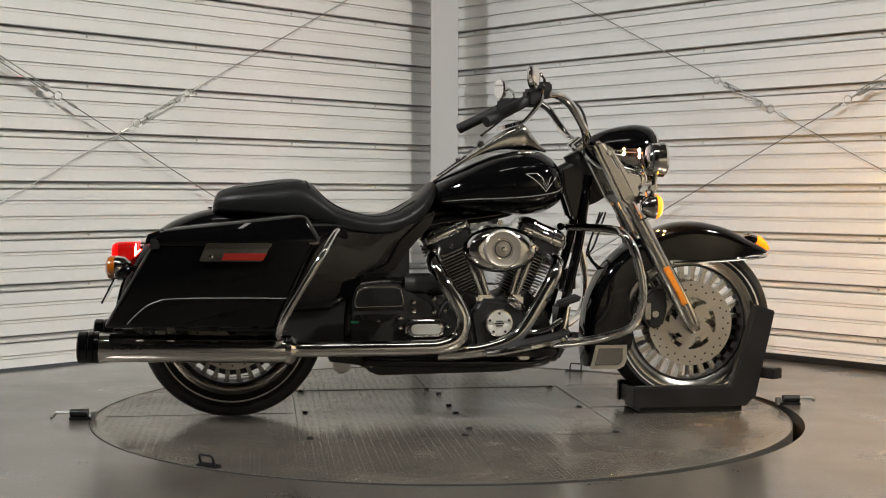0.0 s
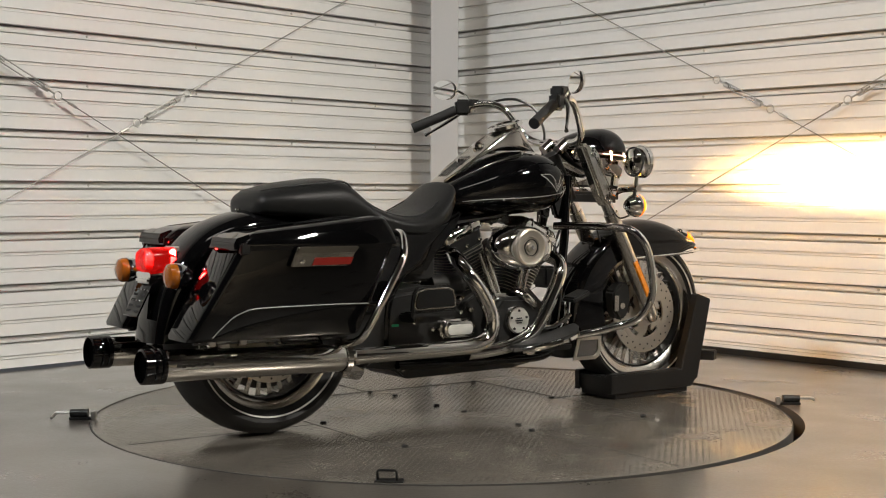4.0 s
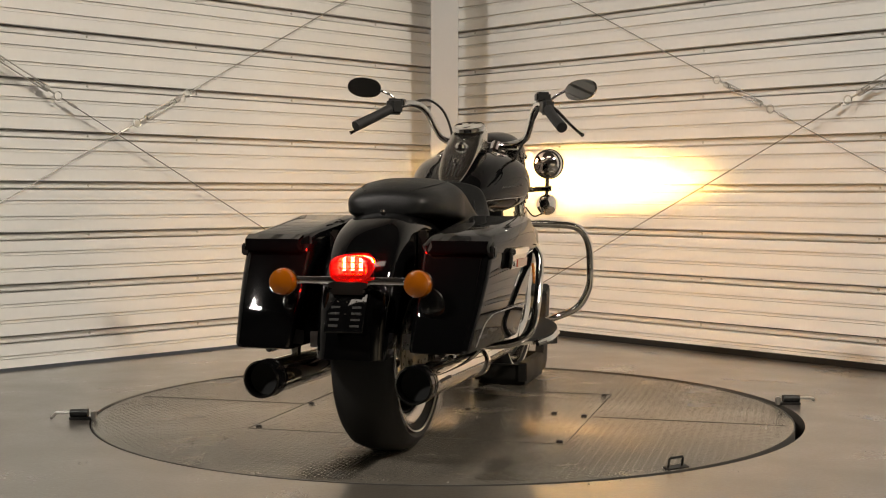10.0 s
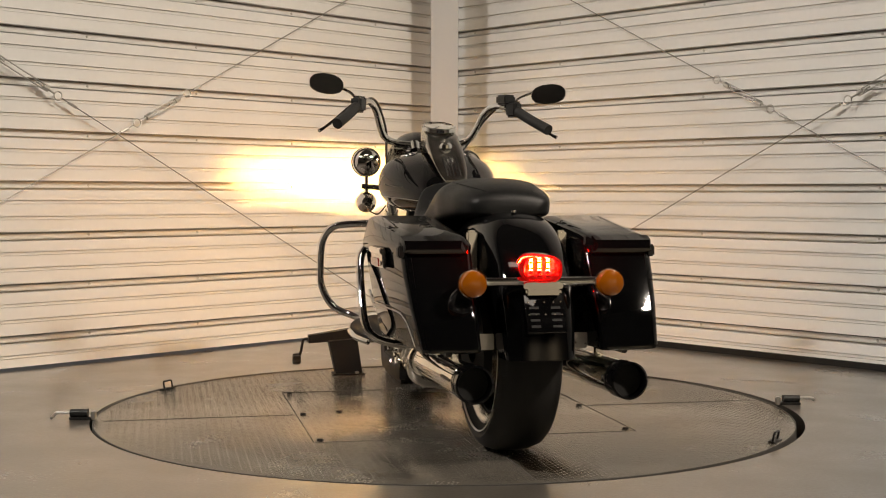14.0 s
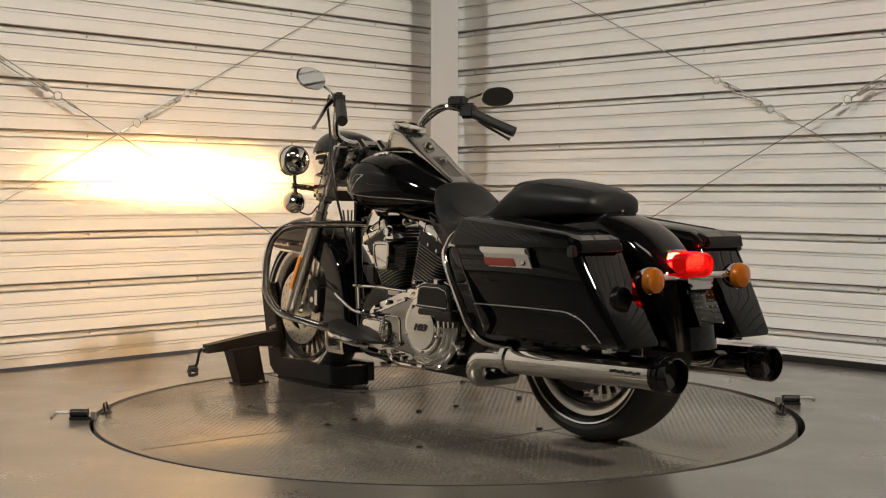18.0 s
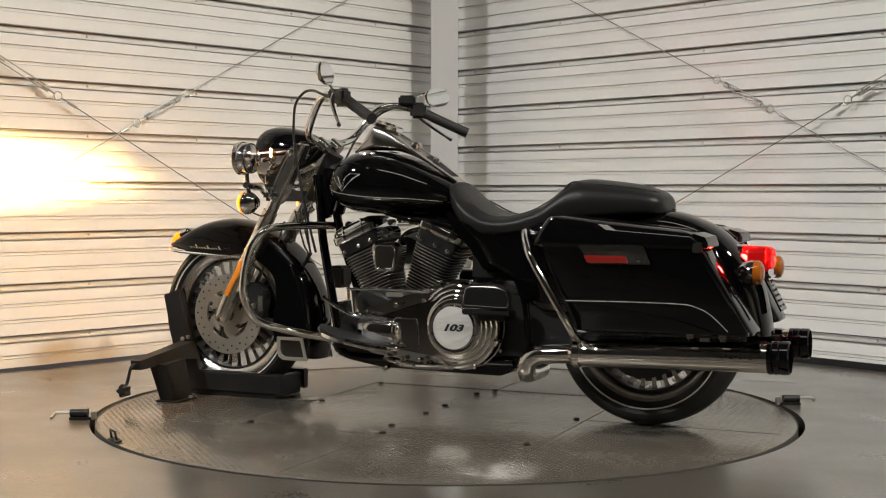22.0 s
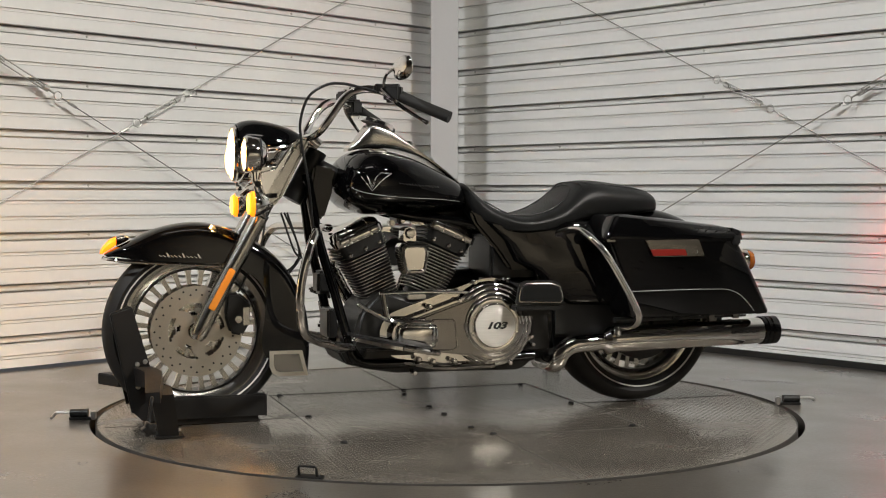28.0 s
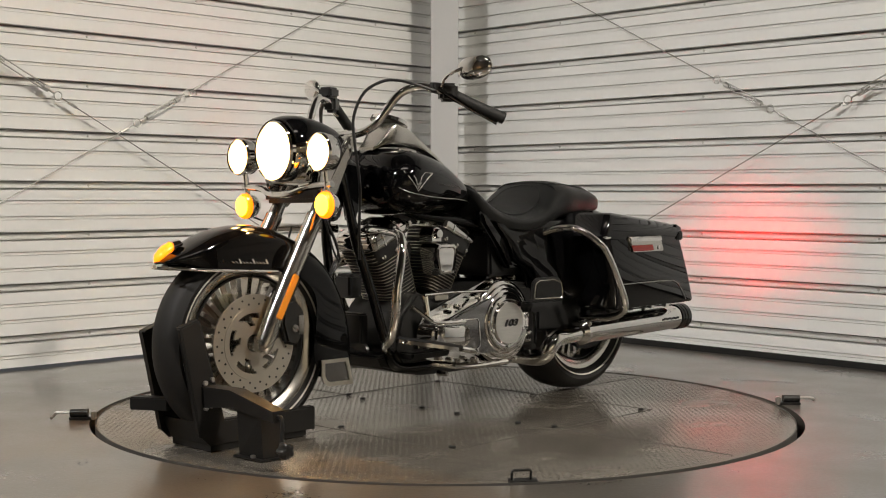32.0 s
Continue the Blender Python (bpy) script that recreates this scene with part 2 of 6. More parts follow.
def fine_recess(c):
    """A shallow flat recess with a dark slit along both edges: (z, depth) rows."""
    half = [(0.0085, 0.0), (0.0083, 0.008), (0.008, 0.014), (0.0058, 0.014), (0.0056, 0.008)]
    return [(c - z, d) for z, d in half] + [(c + z, d) for z, d in half[::-1]]


def sheet(profile, x0, x1):
    """A folded sheet from (z, depth) rows, closed behind."""
    bm = bmesh.new()
    rows = [(bm.verts.new((x0, y, z)), bm.verts.new((x1, y, z))) for z, y in profile]
    lo, hi = profile[0][0], profile[-1][0]
    back = [(bm.verts.new((x0, 0.085, z)), bm.verts.new((x1, 0.085, z))) for z in (lo, hi)]
    for p, q in zip(rows, rows[1:]):
        bm.faces.new((p[0], p[1], q[1], q[0]))
    bm.faces.new((back[0][0], back[1][0], back[1][1], back[0][1]))
    bm.faces.new((rows[0][0], back[0][0], back[0][1], rows[0][1]))
    bm.faces.new((rows[-1][0], rows[-1][1], back[1][1], back[1][0]))
    return bm


def clad_wall(name, frame_m, x0, x1, screws, drop):
    wall = tagged(new(name), "white horizontally ribbed steel cladding wall", "wall", kind="structure")
    wall.matrix_basis = frame_m
    first = FIRST_SEAM - drop
    # the seam is a deep recess with a slit at both edges, two fine recesses above it
    seam = [(0.0, 0.0), (0.0005, 0.03), (0.001, 0.065), (0.0085, 0.065), (0.0088, 0.03), (0.0110, 0.03), (0.0112, 0.033), (0.0128, 0.033), (0.0130, 0.03), (0.0315, 0.03), (0.0318, 0.065), (0.0395, 0.065), (0.0397, 0.03), (0.0402, 0.0)]
    rows = seam + fine_recess(0.100) + fine_recess(0.169) + [(PITCH - 0.0001, 0.0)]
    me = mesh_of("cladding_sheet", sheet(rows, x0, x1), WALL, 20)
    k = 0
    while first + k * PITCH < WALL_TOP:
        part("cladding_sheet", me, WALL, wall, at=pose(0, 0, first + k * PITCH))
        k += 1
    part("bottom_sheet", sheet([(0.012, 0.0)] + fine_recess(first - PITCH + 0.169) + [(first - 0.0002, 0.0)], x0, x1), WALL, wall)
    head = mesh_of("screw", lathe([(0.0065, 0), (0.0065, -0.002), (0.003, -0.0045), (0.0, -0.0045)], 8), GALV)
    for k in range(0, 9):
        for s in screws:
            if x0 < s < x1:
                part("screw", head, GALV, wall, at=pose(s, 0.03, first + k * PITCH + 0.021))
    return wall


clad_wall("wall_left", LEFT, L0, L1, [-0.134 - 0.6 * i + 2.4 for i in range(6)], 0.0)
clad_wall("wall_right", RIGHT, R0, R1, [-2.1, -1.436, -0.489, 0.458, 1.405], 0.004)

# unseen far walls and ceiling, kept dark for the chrome's reflections; floor
for name, ang, d, a, b in (("wall_back_right", 316.875, 5.5, -7.0, 7.0), ("wall_back_left", 222.336, 5.6, -7.5, 7.5)):
    w_ob = part(name, box(a, b, 0, 0.15, 0, WALL_TOP), WALL_PLAIN, None, at=wall_frame(ang, d))
    tagged(w_ob, "unseen dark wall closing the room behind the camera", "wall", kind="structure")
tagged(part("ceiling", box(-8.5, 8.5, -10.5, 4.5, WALL_TOP, WALL_TOP + 0.1), CEILING), "unseen dark ceiling closing the room", "ceiling", kind="structure")


def ground_ring(hole, centre, reach, depth):
    """The floor slab with a round well for the turntable."""
    bm = bmesh.new()
    n = 128
    inner, outer, low = [], [], []
    for k in range(n):
        a = 2 * math.pi * k / n
        c, s = math.cos(a), math.sin(a)
        inner.append(bm.verts.new((centre[0] + hole * c, centre[1] + hole * s, 0)))
        low.append(bm.verts.new((centre[0] + hole * c, centre[1] + hole * s, -depth)))
        f = reach / max(abs(c), abs(s))
        outer.append(bm.verts.new((f * c, f * s, 0)))
    for k in range(n):
        j = (k + 1) % n
        bm.faces.new((inner[k], inner[j], outer[j], outer[k]))
        bm.faces.new((inner[k], low[k], low[j], inner[j]))
    return bm


tagged(part("floor", ground_ring(1.227, (0.010, 0.002), 11.0, 0.3), CONCRETE), "worn sealed grey concrete floor", "floor", kind="structure")
tagged(part("pit_floor", box(-1.5, 1.5, -1.5, 1.5, -0.32, -0.29), PIT), "dark well under the turntable", "floor", kind="structure")
trim = part("baseboard", box(R0, R1, -0.012, -0.001, 0.0, 0.03, 0.002), CHOCK, None, at=RIGHT)
tagged(trim, "dark strip at the foot of the clad wall", "baseboard", kind="structure")

# column: flange towards the room, web and second flange behind
COL_Y = 2.988 - 0.35
column = tagged(new("column"), "grey painted steel corner column", "column", kind="structure")
part("flange", box(-0.0745, 0.0755, COL_Y, COL_Y + 0.012, 0, WALL_TOP, 0.002), COLUMN, column)
part("web", box(-0.005, 0.006, COL_Y + 0.012, COL_Y + 0.2, 0, WALL_TOP), COLUMN, column)


# bracing cables across the walls
def ring_mesh(r, wire):
    return ring_lathe([(r + wire * math.cos(a), wire * math.sin(a)) for a in [2 * math.pi * i / 8 for i in range(8)]], 20)


def turnbuckle(parent, a, b):
    """Frame of two rods between two end blocks, with threaded shanks."""
    a, b = Vector(a), Vector(b)
    t = (b - a).normalized()
    side = Vector((-t.z, 0, t.x)) * 0.011
    p, q = a + t * 0.05, b - t * 0.05
    body = merge(tube([p + side, q + side], 0.0035, 8, 0), tube([p - side, q - side], 0.0035, 8, 0),
                 tube([p - t * 0.014, p + t * 0.014], [0.013, 0.013], 10, 0), tube([q - t * 0.014, q + t * 0.014], [0.013, 0.013], 10, 0))
    tb = part("turnbuckle", body, GALV, parent, "galvanised turnbuckle")
    part("shank", tube([a, p + t * 0.05], 0.0045, 8, 0), GALV, tb)
    part("shank", tube([q - t * 0.05, b], 0.0045, 8, 0), GALV, tb)


def brace(frame_m, spans, rings, buckles, clips):
    ob = thing("brace_cable", "galvanised diagonal bracing cable with turnbuckle before the clad wall", "cable", frame_m, "wall bracing cables")
    for a, b in spans:
        part("wire", tube([(a[0], -0.045, a[1]), (b[0], -0.045, b[1])], 0.0026, 8, 0), CABLE, ob)
    me = mesh_of("ring", ring_mesh(0.019, 0.003), GALV)
    for s, z in rings:
        part("ring", me, GALV, ob, at=pose(s, -0.045, z))
    for a, b in buckles:
        turnbuckle(ob, (a[0], -0.045, a[1]), (b[0], -0.045, b[1]))
    for a, b in clips:
        part("crimp", tube([(a[0], -0.045, a[1]), (b[0], -0.045, b[1])], 0.007, 8, 0), GALV, ob)
    return ob


def on(p, q, s):
    k = (s - p[0]) / (q[0] - p[0])
    return (s, p[1] + k * (q[1] - p[1]))


# left wall (x along the wall grows towards the corner)
A0, A1 = (-0.5977, 1.331), (1.1098, 0.4369)
B0, B1 = (-0.6054, 0.7215), (1.3891, 1.7877)
brace(LEFT, [(on(A0, A1, -2.6), on(A0, A1, -0.68)), (on(A0, A1, -0.31), on(A0, A1, 2.0))], [on(A0, A1, -0.326), on(A0, A1, -0.68)],
      [(on(A0, A1, -0.665), on(A0, A1, -0.342))], [(on(A0, A1, -0.275), on(A0, A1, -0.235))])
brace(LEFT, [(on(B0, B1, -1.8), on(B0, B1, 0.062)), (on(B0, B1, 0.376), on(B0, B1, 2.1))], [on(B0, B1, 0.0785), on(B0, B1, 0.3596)],
      [(on(B0, B1, 0.0945), on(B0, B1, 0.3436))], [(on(B0, B1, 0.395), on(B0, B1, 0.435)), (on(B0, B1, -0.01), on(B0, B1, 0.03))])
C0, C1 = (-1.2945, 1.785), (0.5265, 0.8628)
D0, D1 = (-1.1637, 0.4424), (0.5191, 1.2695)
brace(RIGHT, [(on(C0, C1, -2.1), on(C0, C1, -0.375)), (on(C0, C1, -0.04), on(C0, C1, 2.0))], [on(C0, C1, -0.3582), on(C0, C1, -0.0573)],
      [(on(C0, C1, -0.342), on(C0, C1, -0.073))], [(on(C0, C1, -0.01), on(C0, C1, 0.03))])
brace(RIGHT, [(on(D0, D1, -1.85), on(D0, D1, 0.32)), (on(D0, D1, 0.7), on(D0, D1, 2.4))], [on(D0, D1, 0.338), on(D0, D1, 0.7)],
      [(on(D0, D1, 0.354), on(D0, D1, 0.684))], [(on(D0, D1, 0.26), on(D0, D1, 0.3))])

# spring pins that lock the turntable
def lock_pin(m, bend, group="turntable lock pins"):
    ob = thing("lock_pin", "black spring lock pin lying on the concrete beside the turntable", "latch", m, group)
    part("barrel", tube([(0, 0, 0.022), (0.06, 0, 0.022)], 0.014, 14, 0), SATIN, ob, "dark spring barrel")
    part("rod", tube([(0.055, 0, 0.024), (0.098, 0, 0.024), (0.110, 0, 0.021), (0.112, bend * 0.012, 0.018), (0.112, bend * 0.045, 0.012)], 0.0055, 10, 4), GALV, ob, "bent bright steel rod")
    part("sleeve", tube([(0.004, 0, 0.031), (0.058, 0, 0.031)], 0.005, 8, 0), GALV, ob)
    part("base", box(-0.012, 0.062, -0.016, 0.016, 0, 0.01, 0.002), SATIN, ob)
    part("lug", box(-0.026, -0.010, -0.012, 0.012, 0.0, 0.028, 0.003), GALV, ob)
    return ob


lock_pin(pose(-1.205, -0.213, 0, 0, 0, 180), 1)
lock_pin(pose(1.238, 0.142, 0, 0, 0, 1), 0)

# ---- turntable ----
TABLE_R = 1.205
OFF_AXIS = pose(-0.009, 0.001, 0)
turntable = thing("turntable", "round steel tread-plate turntable set flush in the floor", "turntable")
part("disc", lathe([(0.0, -0.06), (TABLE_R - 0.01, -0.06), (TABLE_R, -0.05), (TABLE_R, -0.001), (TABLE_R - 0.002, 0.0), (0.0, 0.0)], 128, "z"), PLATE, turntable, at=OFF_AXIS)


def treads():
    """Raised lozenges in alternate directions over the whole disc but for the seams."""
    rng = random.Random(3)
    verts, faces = [], []
    step = 0.0132
    n = int(TABLE_R / step * 0.75) + 1
    for i in range(-n, n + 1):
        for j in range(-n, n + 1):
            x, y = (i - j) * step, (i + j) * step
            if math.hypot(x, y) > TABLE_R - 0.03:
                continue
            if (abs(abs(x) - 0.523) < 0.012 and abs(y) < 0.54) or (abs(abs(y) - 0.523) < 0.012 and abs(x) < 0.54):
                continue
            a = radians(90 if (i + j) % 2 else 0) + rng.uniform(-0.05, 0.05)
            c, s = math.cos(a), math.sin(a)
            L, W, H = 0.0088, 0.0030, 0.00045
            k = len(verts)
            for u, v, h in ((-L, 0, 0.0002), (0, -W, 0.0002), (L, 0, 0.0002), (0, W, 0.0002), (-L * 0.45, 0, H), (L * 0.45, 0, H)):
                verts.append((x + u * c - v * s, y + u * s + v * c, h))
            faces += [(k, k + 1, k + 5, k + 4), (k + 1, k + 2, k + 5), (k + 2, k + 3, k + 4, k + 5), (k + 3, k, k + 4)]
    me = bpy.data.meshes.new("treads")
    me.from_pydata(verts, [], faces)
    me.materials.append(PLATE)
    return me


part("edge_band", ring_lathe([(TABLE_R - 0.003, 0.0002), (TABLE_R - 0.003, 0.0012), (TABLE_R + 0.0005, 0.0012), (TABLE_R + 0.0005, -0.05)], 128, "z"), SEAM, turntable, "dark steel edge", at=OFF_AXIS)
tagged(part("treads", treads(), PLATE, turntable), "raised lozenge treads of the steel plate", kind="stuff")
for i, (x0, x1, y0, y1) in enumerate(((-0.525, 0.525, 0.5220, 0.5246), (-0.525, 0.525, -0.5246, -0.5220), (0.5220, 0.5246, -0.519, 0.519), (-0.5246, -0.5220, -0.519, 0.519))):
    part("hatch_seam", box(x0, x1, y0, y1, 0.0, 0.0012), SEAM, turntable, "dark joint round the hatch")
part("plate_seam", box(-1.17, -0.53, -0.0016, 0.0016, 0.0, 0.001), SEAM, turntable)
part("plate_seam", box(0.53, 1.17, -0.0016, 0.0016, 0.0, 0.001), SEAM, turntable)
part("plate_seam", box(-0.0016, 0.0016, 0.53, 1.17, 0.0, 0.001), SEAM, turntable)
part("plate_seam", box(-0.0016, 0.0016, -1.17, -0.53, 0.0, 0.001), SEAM, turntable)
bolt = mesh_of("bolt", lathe([(0.011, 0.0), (0.011, 0.003), (0.008, 0.006), (0.0, 0.006)], 10, "z"), SATIN)
for x, y in ((-0.49, -0.5), (-0.49, 0.0), (-0.49, 0.5), (0.0, -0.5), (0.0, 0.5), (0.49, -0.5), (0.49, 0.0), (0.49, 0.5), (0.03, -0.39), (0.03, 0.37), (0.03, 0.09), (0.03, -0.08)):
    part("bolt", bolt, SATIN, turntable, at=pose(x, y, 0.001))


def tie_loop():
    return tube([(-0.026, 0, 0.0), (-0.026, 0, 0.026), (-0.022, 0, 0.030), (0.022, 0, 0.030), (0.026, 0, 0.026), (0.026, 0, 0.0)], 0.0036, 8, 0)


for ang, flat in ((228.0, 0), (53.5, 0)):
    r = TABLE_R - 0.022
    m = pose(r * math.cos(radians(ang)), r * math.sin(radians(ang)), 0.003, 12, 0, ang + 90)
    lp = part("tie_loop", tie_loop(), SATIN, turntable, "black folding lashing ring", at=m)
    part("loop_base", box(-0.034, 0.044, -0.012, 0.012, -0.003, 0.003, 0.001), SATIN, lp)

# ---- wheel chock on the turntable; same axes as the motorcycle ----
chock = thing("wheel_chock", "black steel front-wheel chock with a cranked side leg on the turntable", "wheel chock")
RAIL = [(0.647, 0.02), (1.05, 0.02), (1.082, 0.05), (1.149, 0.371), (1.088, 0.392), (1.0, 0.088), (0.647, 0.088)]


def side_rail(profile, y0, y1):
    """A rail and post of folded sheet: outer web and flanges along its edges."""
    s = 1 if y1 > y0 else -1
    rail = part("side_rail", prism(profile, min(y0, y0 + 0.006 * s), max(y0, y0 + 0.006 * s), 0.001, 1), CHOCK, chock, "black steel rail and post")
    for i in (2, 3, 4, 5, 6):
        (xa, za), (xb, zb) = profile[i], profile[(i + 1) % 7]
        n = Vector((zb - za, 0, xa - xb)).normalized() * 0.005
        e = Vector((xb - xa, 0, zb - za)).normalized() * 0.003
        depth = y1 if i != 2 else y0 + (y1 - y0) * 0.6
        part("flange", prism([(xa - e.x, za - e.z), (xb + e.x, zb + e.z), (xb + n.x, zb + n.z), (xa + n.x, za + n.z)], min(y0 + 0.002 * s, depth), max(y0 + 0.002 * s, depth)), CHOCK, rail)


side_rail([(x, z - (0.02 if z > 0.3 else 0.0)) for x, z in RAIL], -0.139, -0.105)
side_rail(RAIL, 0.075, 0.050)
part("floor_plate", box(0.67, 1.04, -0.128, 0.064, 0.0005, 0.022), CHOCK, chock)
part("front_plate", prism([(1.04, 0.022), (1.046, 0.022), (1.08, 0.09), (1.074, 0.09)], -0.128, 0.064), CHOCK, chock)
part("cross_foot", box(0.65, 0.69, -0.13, 0.066, 0.022, 0.082, 0.004), CHOCK, chock)
part("side_leg", loft([[(0.958, 0.176, 0.004), (1.02, 0.176, 0.004), (1.022, 0.288, 0.004), (0.96, 0.288, 0.004)], [(0.975, 0.195, 0.15), (1.045, 0.195, 0.16), (1.052, 0.315, 0.14), (0.98, 0.315, 0.14)]]), CHOCK, chock)
part("leg_foot", box(0.945, 1.035, 0.165, 0.30, 0.0, 0.006, 0.001), CHOCK, chock)
part("side_arm", loft([[(1.0, 0.07, 0.135), (1.075, 0.07, 0.135), (1.082, 0.07, 0.2), (1.02, 0.07, 0.2)], [(0.995, 0.177, 0.145), (1.05, 0.177, 0.145), (1.055, 0.177, 0.196), (1.0, 0.177, 0.196)],
     [(1.03, 0.395, 0.128), (1.072, 0.395, 0.128), (1.075, 0.395, 0.161), (1.032, 0.395, 0.161)]]), CHOCK, chock, "sloping square arm")
crank = part("crank", tube([(1.055, 0.39, 0.145), (1.058, 0.415, 0.14), (1.066, 0.425, 0.09), (1.068, 0.44, 0.06)], 0.006, 8, 4), SATIN, chock, "bent steel crank")
part("crank_knob", loft([[(1.069 + k * (0.021 + 0.004 * math.cos(5 * a)) * math.cos(a), y, 0.058 + k * (0.021 + 0.004 * math.cos(5 * a)) * math.sin(a)) for a in [2 * math.pi * i / 40 for i in range(40)]]
     for y, k in ((0.425, 0.4), (0.427, 0.85), (0.432, 1.0), (0.452, 1.0), (0.459, 0.85), (0.462, 0.4))]), SATIN, crank, "black five-lobed knob")
part("side_bar", move(box(0, 0.123, -0.05, 0, 0.117, 0.155, 0.003), Matrix.Translation((1.117, -0.045, 0)) @ Matrix.Rotation(radians(-60), 4, "Z")), CHOCK, chock)
for x, z in ((1.068, 0.208), (1.043, 0.216), (1.047, 0.140), (1.066, 0.134)):
    part("bolt", lathe([(0.008, 0), (0.008, 0.006), (0.006, 0.009), (0, 0.009)], 8, "y", (x, 0.075, z)), GALV, chock, "zinc bolt head")
for x, y in ((0.952, 0.2), (1.028, 0.25)):
    part("bolt", lathe([(0.008, 0), (0.008, 0.008), (0, 0.009)], 8, "z", (x, y, 0.006)), GALV, chock, "zinc bolt head")

# ---- the motorcycle: x forward, y to its left, z up, y = 0 its middle plane ----
bike = thing("motorcycle", "black touring motorcycle with chrome trim and hard saddlebags, lamps lit", "motorcycle")
AXF, AXR = (0.872, 0.0, 0.308), (-0.738, 0.0, 0.313)
STEER = Matrix.Translation((0.47, 0, 0.93)) @ Matrix.Rotation(radians(-2.2), 4, Vector((-0.49, 0, 0.87))) @ Matrix.Translation((-0.47, 0, -0.93))


def both(name, maker, material, parent=None, label="", m=None):
    """A part on each side: the maker builds the left one."""
    out = []
    for mirrored in (False, True):
        bm = maker()
        if mirrored:
            flip(bm)
        if m is not None:
            move(bm, m)
        out.append(part(name, bm, material, parent or bike, label))
    return out


def front(bm):
    return move(bm, STEER)


# wheels
def wheel(name, centre, R, half, rim_r, spokes, label, m=None):
    hub = new(name)
    hub.parent = bike
    hub.matrix_basis = (m or Matrix()) @ Matrix.Translation(centre)
    hub["label"] = label
    h = half
    prof = [(rim_r - 0.004, -h * 0.72), (rim_r + 0.012, -h * 0.86), (rim_r + (R - rim_r) * 0.5, -h), (R - 0.030, -h * 0.95), (R - 0.014, -h * 0.80), (R - 0.004, -h * 0.5), (R, 0),
            (R - 0.004, h * 0.5), (R - 0.014, h * 0.80), (R - 0.030, h * 0.95), (rim_r + (R - rim_r) * 0.5, h), (rim_r + 0.012, h * 0.86), (rim_r - 0.004, h * 0.72)]
    part("tyre", ring_lathe(prof, 72), RUBBER, hub, "black road tyre")
    for s in (-1, 1):
        q = rim_r + (R - rim_r) * 0.26
        part("sidewall_stripe", ring_lathe([(q, s * h * 0.955), (q + 0.0045, s * h * 0.97), (q + 0.0045, s * (h * 0.97 + 0.0025)), (q, s * (h * 0.955 + 0.0025))], 72), WHITE_LINE, hub, "thin white sidewall stripe")
    groove = mesh_of("tread_groove", box(-0.0025, 0.0025, 0.006, h * 0.66, -0.003, 0.0006), PIT)
    for k in range(26):
        for s in (-1, 1):
            part("tread_groove", groove, PIT, hub, at=Matrix.Rotation(-2 * math.pi * (k + 0.25 * s) / 26, 4, "Y") @ Matrix.Translation((0, 0, R - 0.0038)) @ Matrix.Rotation(0 if s > 0 else math.pi, 4, "Z") @ Matrix.Rotation(0.5, 4, "Z") @ Matrix.Rotation(-0.16, 4, "X"))
    w = h * 0.72
    part("rim", ring_lathe([(rim_r, -w), (rim_r + 0.006, -w - 0.006), (rim_r - 0.010, -w - 0.004), (rim_r - 0.026, -w + 0.008), (rim_r - 0.03, 0), (rim_r - 0.026, w - 0.008), (rim_r - 0.010, w + 0.004), (rim_r + 0.006, w + 0.006), (rim_r, w)], 72), ALU, hub, "polished aluminium rim")
    part("rim_barrel", ring_lathe([(rim_r - 0.0335, -w * 0.8), (rim_r - 0.0295, -w * 0.8), (rim_r - 0.0295, w * 0.8), (rim_r - 0.0335, w * 0.8)], 72), SATIN, hub, "dark inner barrel of the rim")
    part("hub", lathe([(0.0, -0.062), (0.022, -0.062), (0.026, -0.05), (0.045, -0.042), (0.06, -0.018), (0.06, 0.018), (0.045, 0.042), (0.026, 0.05), (0.022, 0.062), (0.0, 0.062)], 32), ALU, hub)
    face = 0.017 if half < 0.07 else 0.024
    r0, r1 = 0.065, rim_r - 0.024
    half_w = [(r0, 0.010), (r0 + 0.02, 0.0085), (r1 - 0.05, 0.0072), (r1 - 0.024, 0.0078), (r1 - 0.014, 0.0095), (r1 - 0.007, 0.0130), (r1 - 0.002, 0.0185), (r1 + 0.001, 0.0215)]
    prof = [(r, -w2) for r, w2 in half_w] + [(r, w2) for r, w2 in half_w[::-1]]
    bm = bmesh.new()
    lo = [bm.verts.new((x, -face, z)) for x, z in prof]
    hi = [bm.verts.new((x, face, z)) for x, z in prof]
    bm.faces.new(lo)
    bm.faces.new(hi[::-1])
    for i in range(len(lo)):
        j = (i + 1) % len(lo)
        bm.faces.new((lo[i], hi[i], hi[j], lo[j]))
    spoke = mesh_of("spoke", bm, ALU)
    for k in range(spokes):
        part("spoke", spoke, ALU, hub, at=Matrix.Rotation(2 * math.pi * (k + 0.5) / spokes, 4, "Y"))
    return hub


